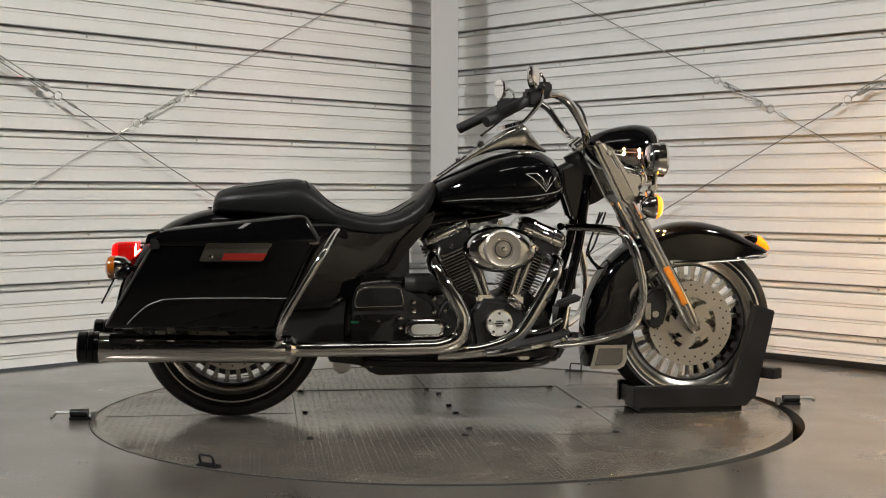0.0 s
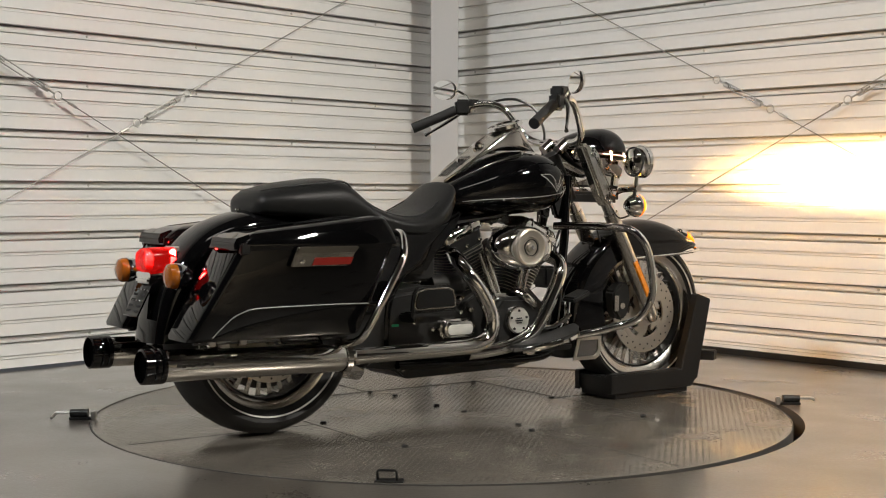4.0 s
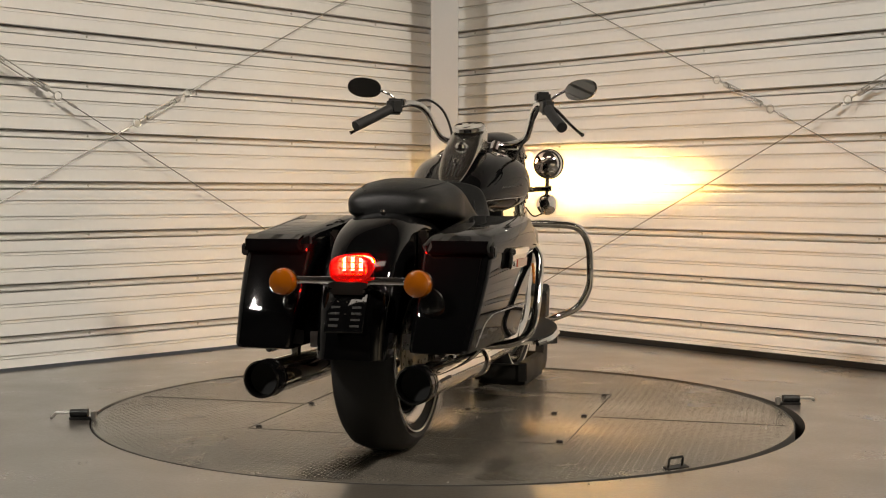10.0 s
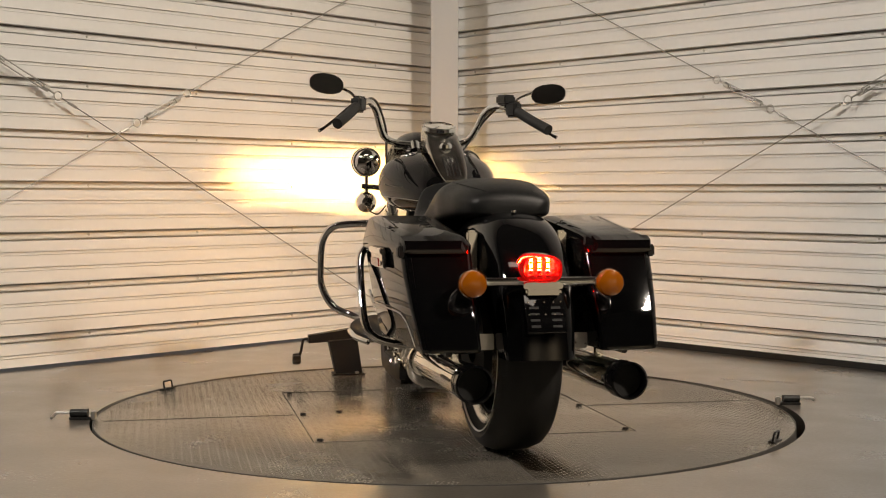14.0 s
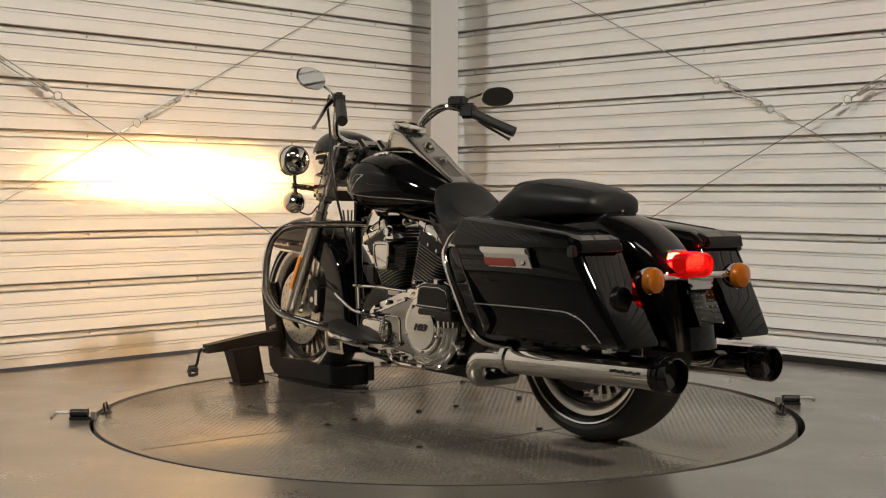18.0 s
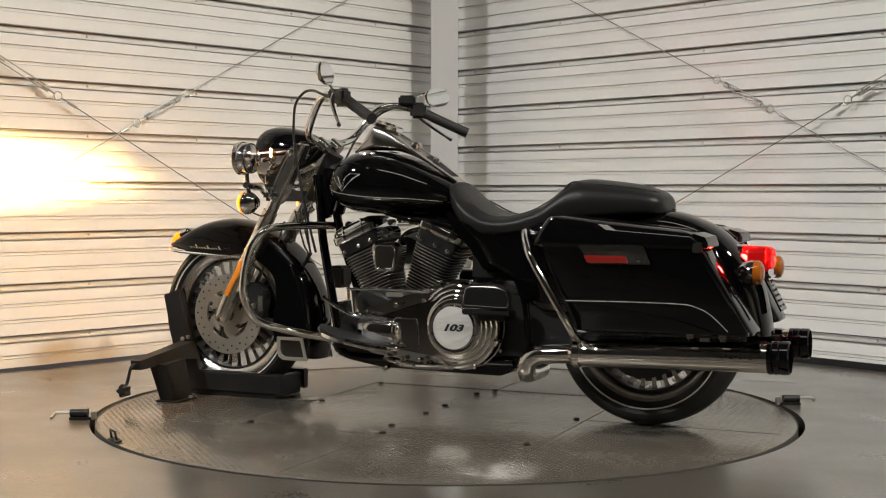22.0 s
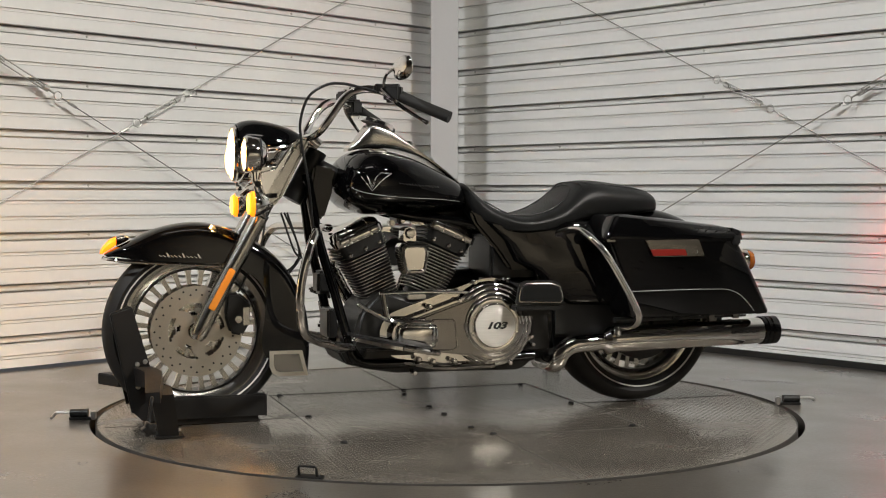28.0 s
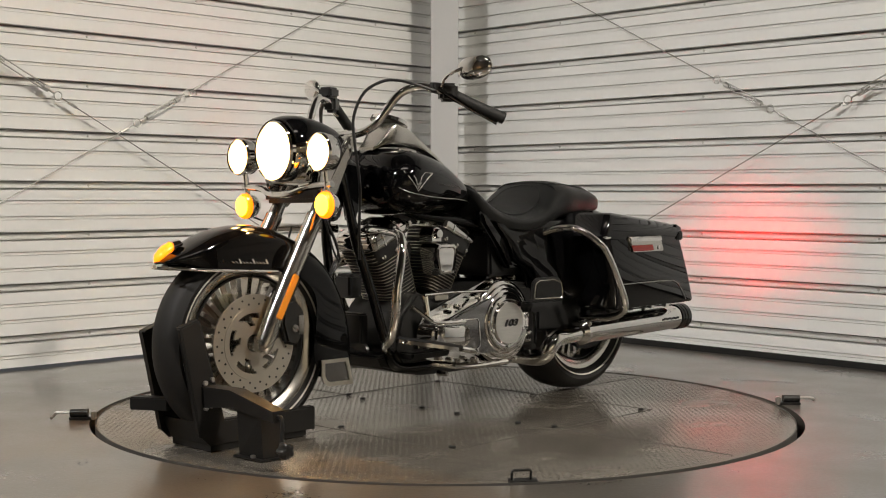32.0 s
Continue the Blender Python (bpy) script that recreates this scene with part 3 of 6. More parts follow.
def brake_disc(hub, y, r_out, r_in):
    """A drilled disc on a slotted carrier."""
    bm = bmesh.new()
    n = 120
    rows = []
    for k in range(n):
        a = 2 * math.pi * k / n
        rows.append([bm.verts.new((math.cos(a) * r, yy, math.sin(a) * r)) for r, yy in ((r_in, y - 0.0025), (r_out, y - 0.0025), (r_out, y + 0.0025), (r_in, y + 0.0025))])
    for k in range(n):
        a, b = rows[k], rows[(k + 1) % n]
        for i in range(4):
            bm.faces.new((a[i], a[(i + 1) % 4], b[(i + 1) % 4], b[i]))
    disc = part("brake_disc", bm, STEEL, hub, "drilled steel brake disc")
    arms = bmesh.new()
    bands = [0.028, 0.045, 0.053, 0.061, 0.069, 0.077, 0.085, 0.093, r_in + 0.003]
    n = 120
    vv = [[[arms.verts.new((math.cos(2 * math.pi * k / n) * r, yy, math.sin(2 * math.pi * k / n) * r)) for k in range(n)] for r in bands] for yy in (y - 0.004, y + 0.004)]

    def solid(i, k):
        if i < 0 or i >= len(bands) - 1:
            return False
        r = (bands[i] + bands[i + 1]) / 2
        a = (360.0 * (k + 0.5) / n + (r - 0.05) * 700) % 72
        return not ((0.077 < r < 0.1 and 6 < a < 56) or (0.05 < r <= 0.077 and 6 < a < 27))
    for i in range(len(bands) - 1):
        for k in range(n):
            if not solid(i, k):
                continue
            j = (k + 1) % n
            arms.faces.new((vv[0][i][k], vv[0][i][j], vv[0][i + 1][j], vv[0][i + 1][k]))
            arms.faces.new((vv[1][i][k], vv[1][i + 1][k], vv[1][i + 1][j], vv[1][i][j]))
            for ii, kk, e in ((i + 1, k, ((i + 1, k), (i + 1, j))), (i - 1, k, ((i, k), (i, j))), (i, j, ((i, j), (i + 1, j))), (i, (k - 1) % n, ((i, k), (i + 1, k)))):
                if not solid(ii, kk):
                    (p0, p1), (q0, q1) = e
                    arms.faces.new((vv[0][p0][p1], vv[0][q0][q1], vv[1][q0][q1], vv[1][p0][p1]))
    bmesh.ops.delete(arms, geom=[v for v in arms.verts if not v.link_faces], context="VERTS")
    part("disc_carrier", arms, STEEL, hub, "slotted polished disc carrier")
    dark = bmesh.new()
    for k in range(40):
        a = 2 * math.pi * k / 40
        r = r_in + (r_out - r_in) * (0.3 if k % 2 else 0.68)
        s = 1 if y > 0 else -1
        bb = lathe([(0.0035, 0), (0.0035, 0.001), (0.0, 0.001)], 8, "y", (math.cos(a) * r, 0, math.sin(a) * r))
        move(bb, Matrix.Translation((0, y + s * 0.0023, 0)) @ Matrix.Diagonal((1, s, 1, 1)))
        me = bpy.data.meshes.new("t")
        bb.to_mesh(me)
        dark.from_mesh(me)
        bpy.data.meshes.remove(me)
        bb.free()
    part("drillings", dark, PIT, hub)


fw = wheel("front_wheel", AXF, 0.302, 0.064, 0.236, 28, "front wheel with many cast spokes", STEER)
rw = wheel("rear_wheel", AXR, 0.313, 0.094, 0.228, 28, "rear wheel with many cast spokes")
for y in (-0.062, 0.062):
    brake_disc(fw, y, 0.15, 0.108)
brake_disc(rw, -0.075, 0.145, 0.105)
part("axle", tube([(0, -0.125, 0), (0, 0.125, 0)], 0.011, 12, 0), CHROME, fw)
part("axle", tube([(0, -0.15, 0), (0, 0.15, 0)], 0.012, 12, 0), CHROME, rw)
part("wheel_web", ring_lathe([(0.06, -0.012), (0.17, -0.02), (0.17, 0.02), (0.06, 0.012)], 60), SATIN, rw, "dark web behind the rear spokes")
part("drive_pulley", ring_lathe([(0.05, 0.08), (0.15, 0.08), (0.15, 0.105), (0.05, 0.105)], 60), SATIN, rw)

# front fender and rear fender: an arch swept along the path
def fender(path, thick=0.004, n=14):
    """path rows: x, z, outward x, outward z, half width, skirt depth, crown."""
    rings = []
    for x, z, ox, oz, hw, skirt, crown in path:
        o = Vector((ox, 0, oz)).normalized()
        outer, inner = [], []
        for k in range(n + 1):
            a = math.pi * k / n
            c, s = math.cos(a), math.sin(a)
            y = hw * math.copysign(abs(c) ** 0.8, c)
            up = crown * abs(s) ** 0.8
            outer.append(Vector((x, 0, z)) + o * (up - crown) + Vector((0, y, 0)))
            inner.append(Vector((x, 0, z)) + o * (up - crown - thick) + Vector((0, y * (1 - thick / hw), 0)))
        top = [outer[0] - o * skirt] + outer + [outer[-1] - o * skirt]
        bot = [inner[0] - o * (skirt - thick)] + inner + [inner[-1] - o * (skirt - thick)]
        rings.append(top + bot[::-1])
    return loft(rings)


def arc_rows(pts, centre, hw, n=6):
    rows = []
    path = smooth_path([(p[0], p[1], p[2]) for p in pts], n)
    crown = smooth_path([(p[3], p[4], 0) for p in pts], n)
    for p, c in zip(path, crown):
        ox, oz = p.x - centre[0], p.y - centre[2]
        rows.append((p.x, p.y, ox, oz, c.x, p.z, c.y))
    return rows


# rows: x, z, skirt, half width, crown
FF = [(1.166, 0.565, 0.004, 0.03, 0.010), (1.145, 0.578, 0.012, 0.06, 0.02), (1.09, 0.606, 0.045, 0.082, 0.035), (1.0, 0.648, 0.085, 0.087, 0.042), (0.903, 0.668, 0.098, 0.088, 0.044), (0.82, 0.664, 0.09, 0.088, 0.044),
      (0.738, 0.638, 0.07, 0.088, 0.044), (0.64, 0.585, 0.065, 0.088, 0.042), (0.56, 0.505, 0.07, 0.088, 0.04), (0.508, 0.40, 0.105, 0.088, 0.038), (0.490, 0.30, 0.13, 0.088, 0.036), (0.490, 0.215, 0.14, 0.088, 0.034), (0.496, 0.155, 0.13, 0.088, 0.034)]
ff = part("front_fender", front(fender(arc_rows(FF, AXF, 0.088))), BLACK, bike, "deep gloss black front fender")
for s in (-1, 1):
    part("fender_trim", front(tube([(0.80, s * 0.09, 0.524), (0.95, s * 0.091, 0.532), (1.09, s * 0.086, 0.541), (1.145, s * 0.062, 0.547), (1.166, s * 0.02, 0.551)], 0.0055, 8, 5)), CHROME, ff, "chrome strip along the fender's edge")
part("fender_lamp", front(loft([superring(1.115, 0, 0.612, 0.008, 0.005, 2, 16), superring(1.125, 0, 0.608, 0.02, 0.015, 2, 16), superring(1.148, 0, 0.595, 0.024, 0.017, 2, 16), superring(1.168, 0, 0.578, 0.02, 0.013, 2, 16), superring(1.177, 0, 0.569, 0.006, 0.005, 2, 16)])), AMBER_GLOW, ff, "lit amber lamp on the fender's nose")
part("lamp_bezel", front(loft([superring(1.085, 0, 0.616, 0.01, 0.006, 2, 16), superring(1.10, 0, 0.616, 0.024, 0.014, 2, 16), superring(1.126, 0, 0.607, 0.025, 0.0175, 2, 16)])), CHROME, ff, "chrome bezel of the fender lamp")
SKIRT = [(0.505, 0.152), (0.607, 0.152), (0.626, 0.163), (0.635, 0.184), (0.635, 0.237), (0.525, 0.237)]
for s in (-1, 1):
    edge = [Vector((x, s * 0.0935, z)) for x, z in SKIRT]
    # the panel's dark reflection is put into its colour
    part("fender_skirt_trim", front(prism(SKIRT, s * 0.0905 - 0.002, s * 0.0905 + 0.002, 0.001, 1)), DARK_CHROME, ff, "chrome panel at the fender's lower end, darkened in colour")
    for p, q in zip(edge, edge[1:] + edge[:1]):
        c = Vector((0.573, s * 0.0935, 0.196))
        part("trim_edge", front(prism([(p.x, p.z), (q.x, q.z), (c.x + (q.x - c.x) * 0.78, c.z + (q.z - c.z) * 0.72), (c.x + (p.x - c.x) * 0.78, c.z + (p.z - c.z) * 0.72)], s * 0.0945 - 0.002, s * 0.0945 + 0.002)), SATIN_ALU, ff, "raised bright edge")
    # lettering stands as plain bars
    for i in range(11):
        part("script_bar", front(prism([(0.0, 0.0), (0.004 if i % 4 else 0.007, 0.0), (0.013, 0.007 + 0.007 * (i % 4 == 0)), (0.009, 0.006 + 0.008 * (i % 4 == 0))], -0.001, 0.001)), EMBLEM, ff, "silver script mark", at=pose(0.865 + i * 0.0125, s * 0.0895, 0.553 + i * 0.0006))

RF = [(-0.50, 0.655, 0.10, 0.115, 0.05), (-0.62, 0.70, 0.11, 0.115, 0.055), (-0.74, 0.715, 0.12, 0.115, 0.06), (-0.85, 0.703, 0.13, 0.115, 0.06), (-0.96, 0.658, 0.13, 0.113, 0.06), (-1.05, 0.575, 0.12, 0.11, 0.058), (-1.105, 0.475, 0.10, 0.106, 0.055), (-1.13, 0.38, 0.08, 0.102, 0.05), (-1.14, 0.315, 0.06, 0.10, 0.045)]
rf = part("rear_fender", fender(arc_rows(RF, AXR, 0.11)), BLACK, bike, "gloss black rear fender")
part("plate_bracket", prism([(-1.174, 0.396), (-1.170, 0.392), (-1.118, 0.494), (-1.124, 0.494)], -0.055, 0.055, 0.001, 1), BLACK, rf, "empty black slotted plate bracket")
for s in (-1, 1):
    for i in range(4):
        part("slot", prism([(-1.1475, 0.0), (-1.1455, 0.0), (-1.1425, 0.006), (-1.1445, 0.006)], s * 0.03 - 0.013, s * 0.03 + 0.013), PIT, rf, at=pose(-0.0215 + 0.0082 * i, 0, 0.408 + 0.016 * i))
for y in (-0.046, -0.026, 0.0, 0.026, 0.046):
    for x, z in ((-1.1345, 0.474), (-1.151, 0.442)):
        part("bracket_rivet", lathe([(0.0022, 0.0), (0.0022, -0.0015), (0, -0.002)], 8, "x", (x - 0.0005, y, z)), ALU, rf)

# tail lamp, signals
tail = part("tail_lamp", loft([superring(-1.03, 0, 0.575, 0.04, 0.025, 3, 28), superring(-1.055, 0, 0.567, 0.05, 0.033, 3, 28), superring(-1.095, 0, 0.563, 0.056, 0.037, 3, 28), superring(-1.127, 0, 0.561, 0.054, 0.037, 3, 28), superring(-1.137, 0, 0.560, 0.046, 0.031, 3, 28)]), RED_GLASS, bike, "red tail lamp lens, lit")
def lens_outline(x, k):
    return superring(x, 0, 0.5615, 0.0525 * k, 0.0345 * k, 3, 28)


part("lamp_cup", loft([lens_outline(-1.062, 0.95), lens_outline(-1.118, 0.985), lens_outline(-1.118, 0.965), lens_outline(-1.062, 0.93)], caps=False), PIT, tail)
part("lit_core", loft([lens_outline(-1.0640, 0.93), lens_outline(-1.0645, 0.1)]), TAIL_GLOW, tail, "glowing reflector")
# added fins that limit the spread of the red light
louvre = bmesh.new()
for y in (-0.036, -0.012, 0.012, 0.036):
    louvre.faces.new([louvre.verts.new((x, y, 0.5615 + z)) for x, z in ((-1.068, -0.031), (-1.110, -0.031), (-1.110, 0.031), (-1.068, 0.031))])
for z in (-0.0165, 0.0, 0.0165):
    louvre.faces.new([louvre.verts.new((x, y, 0.5615 + z)) for x, y in ((-1.068, -0.048), (-1.110, -0.048), (-1.110, 0.048), (-1.068, 0.048))])
part("beam_louvre", louvre, BEAM_FIN, tail, "thin fins added inside the lens to narrow the beam")
part("lens_bezel", loft([superring(-1.022, 0, 0.577, 0.042, 0.027, 3, 28), superring(-1.034, 0, 0.574, 0.046, 0.030, 3, 28), superring(-1.046, 0, 0.571, 0.050, 0.033, 3, 28)]), CHROME, tail, "chrome bezel before the lens")
part("lamp_base", loft([superring(-1.04, 0, 0.522, 0.052, 0.010, 4, 24), superring(-1.13, 0, 0.517, 0.056, 0.010, 4, 24)]), CHROME, tail, "chrome lamp base")
part("plate_lamp", box(-1.137, -1.105, -0.050, 0.050, 0.492, 0.512, 0.006, 2), CHROME, tail, "clear number plate lamp")
part("signal_bar", loft([[(-1.095 + 0.011 * math.cos(a), y, 0.527 + 0.012 * math.sin(a)) for a in [2 * math.pi * i / 12 for i in range(12)]] for y in (-0.165, -0.06, 0.06, 0.165)]), CHROME, bike, "chrome crossbar of the rear signals")
for s in (-1, 1):
    sg = part("rear_signal", lathe([(0.0, 0.045), (0.02, 0.04), (0.034, 0.022), (0.039, 0.0), (0.039, -0.008)], 28, "x", (-1.102, s * 0.193, 0.523)), CHROME, bike, "rear turn signal, amber lens, unlit")
    part("lens", lathe([(0.038, 0.0), (0.0385, -0.012), (0.034, -0.022), (0.02, -0.029), (0.0, -0.031)], 28, "x", (-1.111, s * 0.193, 0.523)), AMBER, sg, "amber lens")

# saddlebags
def rounded_rect(x0, x1, y0, y1, r, n=5):
    out = []
    for cx, cy, a0 in ((x1 - r, y1 - r, 0), (x0 + r, y1 - r, 90), (x0 + r, y0 + r, 180), (x1 - r, y0 + r, 270)):
        for k in range(n + 1):
            a = radians(a0 + 90 * k / n)
            out.append((cx + r * math.cos(a), cy + r * math.sin(a)))
    return out


def bag_ring(x0, x1, y0, y1, r, rear):
    """Plan outline; the outer side runs in by rear metres towards the tail."""
    out = []
    for x, y in rounded_rect(x0, x1, y0, y1, r):
        k = min(max((x1 - x) / (x1 - x0), 0.0), 1.0)
        out.append((x, y - rear * k ** 1.5 * max((y - y0) / (y1 - y0), 0)))
    return out


def bag_body():
    rings = []
    for z, x0, x1, y0, y1, r in ((0.336, -1.118, -0.587, 0.175, 0.335, 0.022), (0.340, -1.130, -0.580, 0.17, 0.352, 0.022), (0.35, -1.130, -0.574, 0.168, 0.358, 0.022), (0.45, -1.072, -0.535, 0.166, 0.374, 0.024), (0.54, -1.020, -0.498, 0.164, 0.384, 0.026), (0.608, -0.980, -0.470, 0.162, 0.388, 0.026)):
        rings.append([(x, y, z) for x, y in bag_ring(x0, x1, y0, y1, r, 0.024)])
    return loft(rings)


def bag_lid():
    """Level band at the foot, then four sloping sides up to a crowned top."""
    rings = []
    for h, front, rear_in, side in ((-0.012, 0.004, 0.0, 0.0), (0.0, 0.0, 0.0, -0.003), (0.010, 0.003, 0.002, -0.003), (0.55, 0.024, 0.012, 0.003), (0.88, 0.040, 0.020, 0.010), (0.97, 0.050, 0.032, 0.020), (1.0, 0.066, 0.055, 0.040)):
        ring = []
        for x, y in bag_ring(-0.990 + rear_in, -0.452 - front, 0.166 + side, 0.390 - side, 0.026, 0.024):
            top = float(np.interp(x, (-0.99, -0.94, -0.86, -0.776, -0.64, -0.50, -0.46), (0.630, 0.649, 0.672, 0.690, 0.697, 0.697, 0.690)))
            z = 0.612 + h if h < 0.1 else 0.622 + (top - 0.622) * h
            ring.append((x, y, z))
        rings.append(ring)
    return loft(rings)


def stripe_path():
    return tube([(-1.060, 0.3405, 0.352), (-1.035, 0.3455, 0.378), (-1.0, 0.3510, 0.408), (-0.965, 0.3565, 0.424), (-0.92, 0.3600, 0.432), (-0.75, 0.3690, 0.434), (-0.56, 0.3735, 0.432)], 0.0018, 6, 4)


for s in (1, -1):
    F = (lambda b: b) if s == 1 else flip
    bag = part("saddlebag", F(bag_body()), BLACK, bike, "gloss black hard saddlebag")
    part("lid", F(bag_lid()), BLACK, bag, "closed gloss black lid")
    part("pinstripe", F(stripe_path()), PINSTRIPE, bag, "thin silver pinstripe")
    plate = [(-0.834, 0.551), (-0.640, 0.550), (-0.604, 0.608), (-0.810, 0.609)]
    lp = part("latch_plate", F(prism(plate, 0.378, 0.390, 0.003, 2)), ALU, bag, "chrome latch plate")
    part("reflector", F(prism([(-0.765, 0.554), (-0.634, 0.553), (-0.622, 0.576), (-0.755, 0.577)], 0.389, 0.3925, 0.001, 1)), REFLECTOR_RED, lp, "red reflector")
    part("lock", F(lathe([(0.0075, 0.386), (0.0075, 0.393), (0.004, 0.394), (0, 0.394)], 14, "y", (-0.797, 0, 0.565))), CHROME, lp)
    part("latch_lever", F(prism([(-0.815, 0.590), (-0.615, 0.590), (-0.603, 0.607), (-0.808, 0.608)], 0.388, 0.396, 0.003, 2)), CHROME, lp, "chrome latch lever")
    part("lid_catch", F(box(-0.985, -0.955, 0.352, 0.374, 0.588, 0.622, 0.004)), SATIN, bag, "black lid catch")
    part("lid_end_cap", F(loft([[(x, y, z) for y, z in ((y0, z0), (y1, z0), (y1 - 0.004, z1), (y0 + 0.010, z1))] for x, y0, y1, z0, z1 in ((-0.955, 0.185, 0.366, 0.616, 0.648), (-0.992, 0.185, 0.362, 0.606, 0.636), (-1.000, 0.190, 0.358, 0.604, 0.618))])), BLACK, bag, "stepped end cap of the lid")
    part("bag_edge_trim", F(tube([(-0.985, 0.340, 0.600), (-1.04, 0.334, 0.50), (-1.105, 0.322, 0.385), (-1.125, 0.312, 0.345)], 0.0028, 8, 4)), BLACK, bag, "raised gloss black rear edge")
    part("lid_hinge", F(box(-0.492, -0.458, 0.34, 0.394, 0.604, 0.613, 0.003)), CHROME, bag)
    part("saddlebag_guard", F(tube([(-0.36, 0.17, 0.62), (-0.385, 0.24, 0.64), (-0.40, 0.31, 0.638), (-0.425, 0.365, 0.605), (-0.455, 0.398, 0.56), (-0.52, 0.405, 0.455), (-0.572, 0.40, 0.365), (-0.585, 0.37, 0.325), (-0.585, 0.30, 0.305), (-0.57, 0.2, 0.30)], 0.0125, 12, 6)), CHROME, bike, "chrome guard bar before the saddlebag")
    # mounting rail and clutter under the bag
    part("bag_rail", F(tube([(-0.56, 0.24, 0.322), (-0.85, 0.25, 0.328), (-1.08, 0.25, 0.332)], 0.010, 8, 0)), SATIN, bike)
    for x in (-0.66, -0.79, -0.93, -1.03):
        part("bag_clamp", F(box(x - 0.012, x + 0.012, 0.255, 0.275, 0.318, 0.342, 0.003)), CHROME if x < -0.8 else SATIN, bike)
    part("strut_cover", F(box(-0.86, -0.80, 0.118, 0.15, 0.50, 0.66, 0.006)), CHROME, bike, "chrome fender strut cover")

# seat: one piece, rider and passenger
SEAT = [(-0.802, 0.712, 0.726, 0.07, 2.2), (-0.793, 0.708, 0.758, 0.10, 2.3), (-0.77, 0.704, 0.778, 0.122, 2.3), (-0.70, 0.698, 0.797, 0.145, 2.3), (-0.62, 0.69, 0.808, 0.158, 2.4), (-0.55, 0.684, 0.815, 0.17, 2.6), (-0.505, 0.68, 0.812, 0.172, 2.6),
        (-0.47, 0.672, 0.796, 0.175, 2.5), (-0.435, 0.664, 0.764, 0.18, 2.5), (-0.40, 0.652, 0.733, 0.186, 2.5), (-0.34, 0.638, 0.708, 0.195, 2.5), (-0.27, 0.630, 0.694, 0.198, 2.5), (-0.21, 0.632, 0.700, 0.19, 2.5),
        (-0.155, 0.642, 0.722, 0.172, 2.5), (-0.11, 0.665, 0.756, 0.155, 2.4), (-0.08, 0.70, 0.785, 0.14, 2.3), (-0.058, 0.74, 0.805, 0.12, 2.2), (-0.045, 0.77, 0.803, 0.09, 2.0)]
rows = smooth_path([(a, b, c) for a, b, c, d, e in SEAT], 3)
wid = smooth_path([(d, e, 0) for a, b, c, d, e in SEAT], 3)
def seat_ring(x, lo, hi, hw, e, n=36):
    """Crowned above, nearly straight down at the sides."""
    mid = lo + (hi - lo) * 0.42
    out = []
    for k in range(n):
        a = 2 * math.pi * k / n
        c, s = math.cos(a), math.sin(a)
        if s >= 0:
            out.append((x, hw * math.copysign(abs(c) ** (2 / e), c), mid + (hi - mid) * abs(s) ** (2 / e)))
        else:
            out.append((x, hw * (1 - 0.06 * abs(s)) * math.copysign(abs(c) ** 0.3, c), mid - (mid - lo + 0.006) * abs(s) ** 0.3))
    return out


seat = part("seat", loft([seat_ring(p.x, p.y, max(p.z, p.y + 0.004), q.x, max(q.y, 1.8)) for p, q in zip(rows, wid)]), VINYL, bike, "one-piece black vinyl seat")
part("seat_seam", tube([(x, s, z) for x, s, z in [(-0.47, -0.168, 0.735), (-0.485, -0.12, 0.796), (-0.49, 0, 0.807), (-0.485, 0.12, 0.796), (-0.47, 0.168, 0.735)]], 0.003, 6, 6), VINYL, seat)


def seat_top(x, y):
    lo, hi, hw, e = interp(SEAT, x)
    mid = lo + (hi - lo) * 0.42
    return mid + (hi - mid) * max(1 - (abs(y) / hw) ** e, 0.0) ** (1 / e)


for pts in ([(-0.12, 0.105), (-0.20, 0.128), (-0.28, 0.135), (-0.36, 0.128), (-0.42, 0.115), (-0.455, 0.085), (-0.468, 0.04), (-0.470, 0.0), (-0.468, -0.04), (-0.455, -0.085), (-0.42, -0.115), (-0.36, -0.128), (-0.28, -0.135), (-0.20, -0.128), (-0.12, -0.105)],
            [(-0.77, 0.07), (-0.70, 0.10), (-0.60, 0.115), (-0.535, 0.12), (-0.505, 0.10), (-0.497, 0.0), (-0.505, -0.10), (-0.535, -0.12), (-0.60, -0.115), (-0.70, -0.10), (-0.77, -0.07)]):
    part("seat_welt", tube([(x, y, seat_top(x, y) + 0.0004) for x, y in pts], 0.0026, 6, 4), VINYL, seat, "stitched welt round the seat panel")
part("seat_bolt", lathe([(0.008, 0), (0.008, 0.006), (0, 0.008)], 12, "z", (-0.815, 0, 0.712)), CHROME, seat)

# fuel tank
TANK = [(-0.095, 0.722, 0.752, 0.05, 2.0), (-0.07, 0.708, 0.785, 0.085, 2.2), (-0.02, 0.70, 0.818, 0.125, 2.4), (0.05, 0.696, 0.853, 0.158, 2.5), (0.12, 0.694, 0.885, 0.182, 2.6), (0.20, 0.692, 0.908, 0.202, 2.7), (0.27, 0.692, 0.918, 0.212, 2.7),
        (0.32, 0.697, 0.912, 0.212, 2.6), (0.355, 0.71, 0.893, 0.2, 2.5), (0.378, 0.728, 0.862, 0.178, 2.4), (0.392, 0.755, 0.822, 0.14, 2.2), (0.396, 0.775, 0.80, 0.08, 2.0)]
rows = smooth_path([(a, b, c) for a, b, c, d, e in TANK], 3)
wid = smooth_path([(d, e, 0) for a, b, c, d, e in TANK], 3)
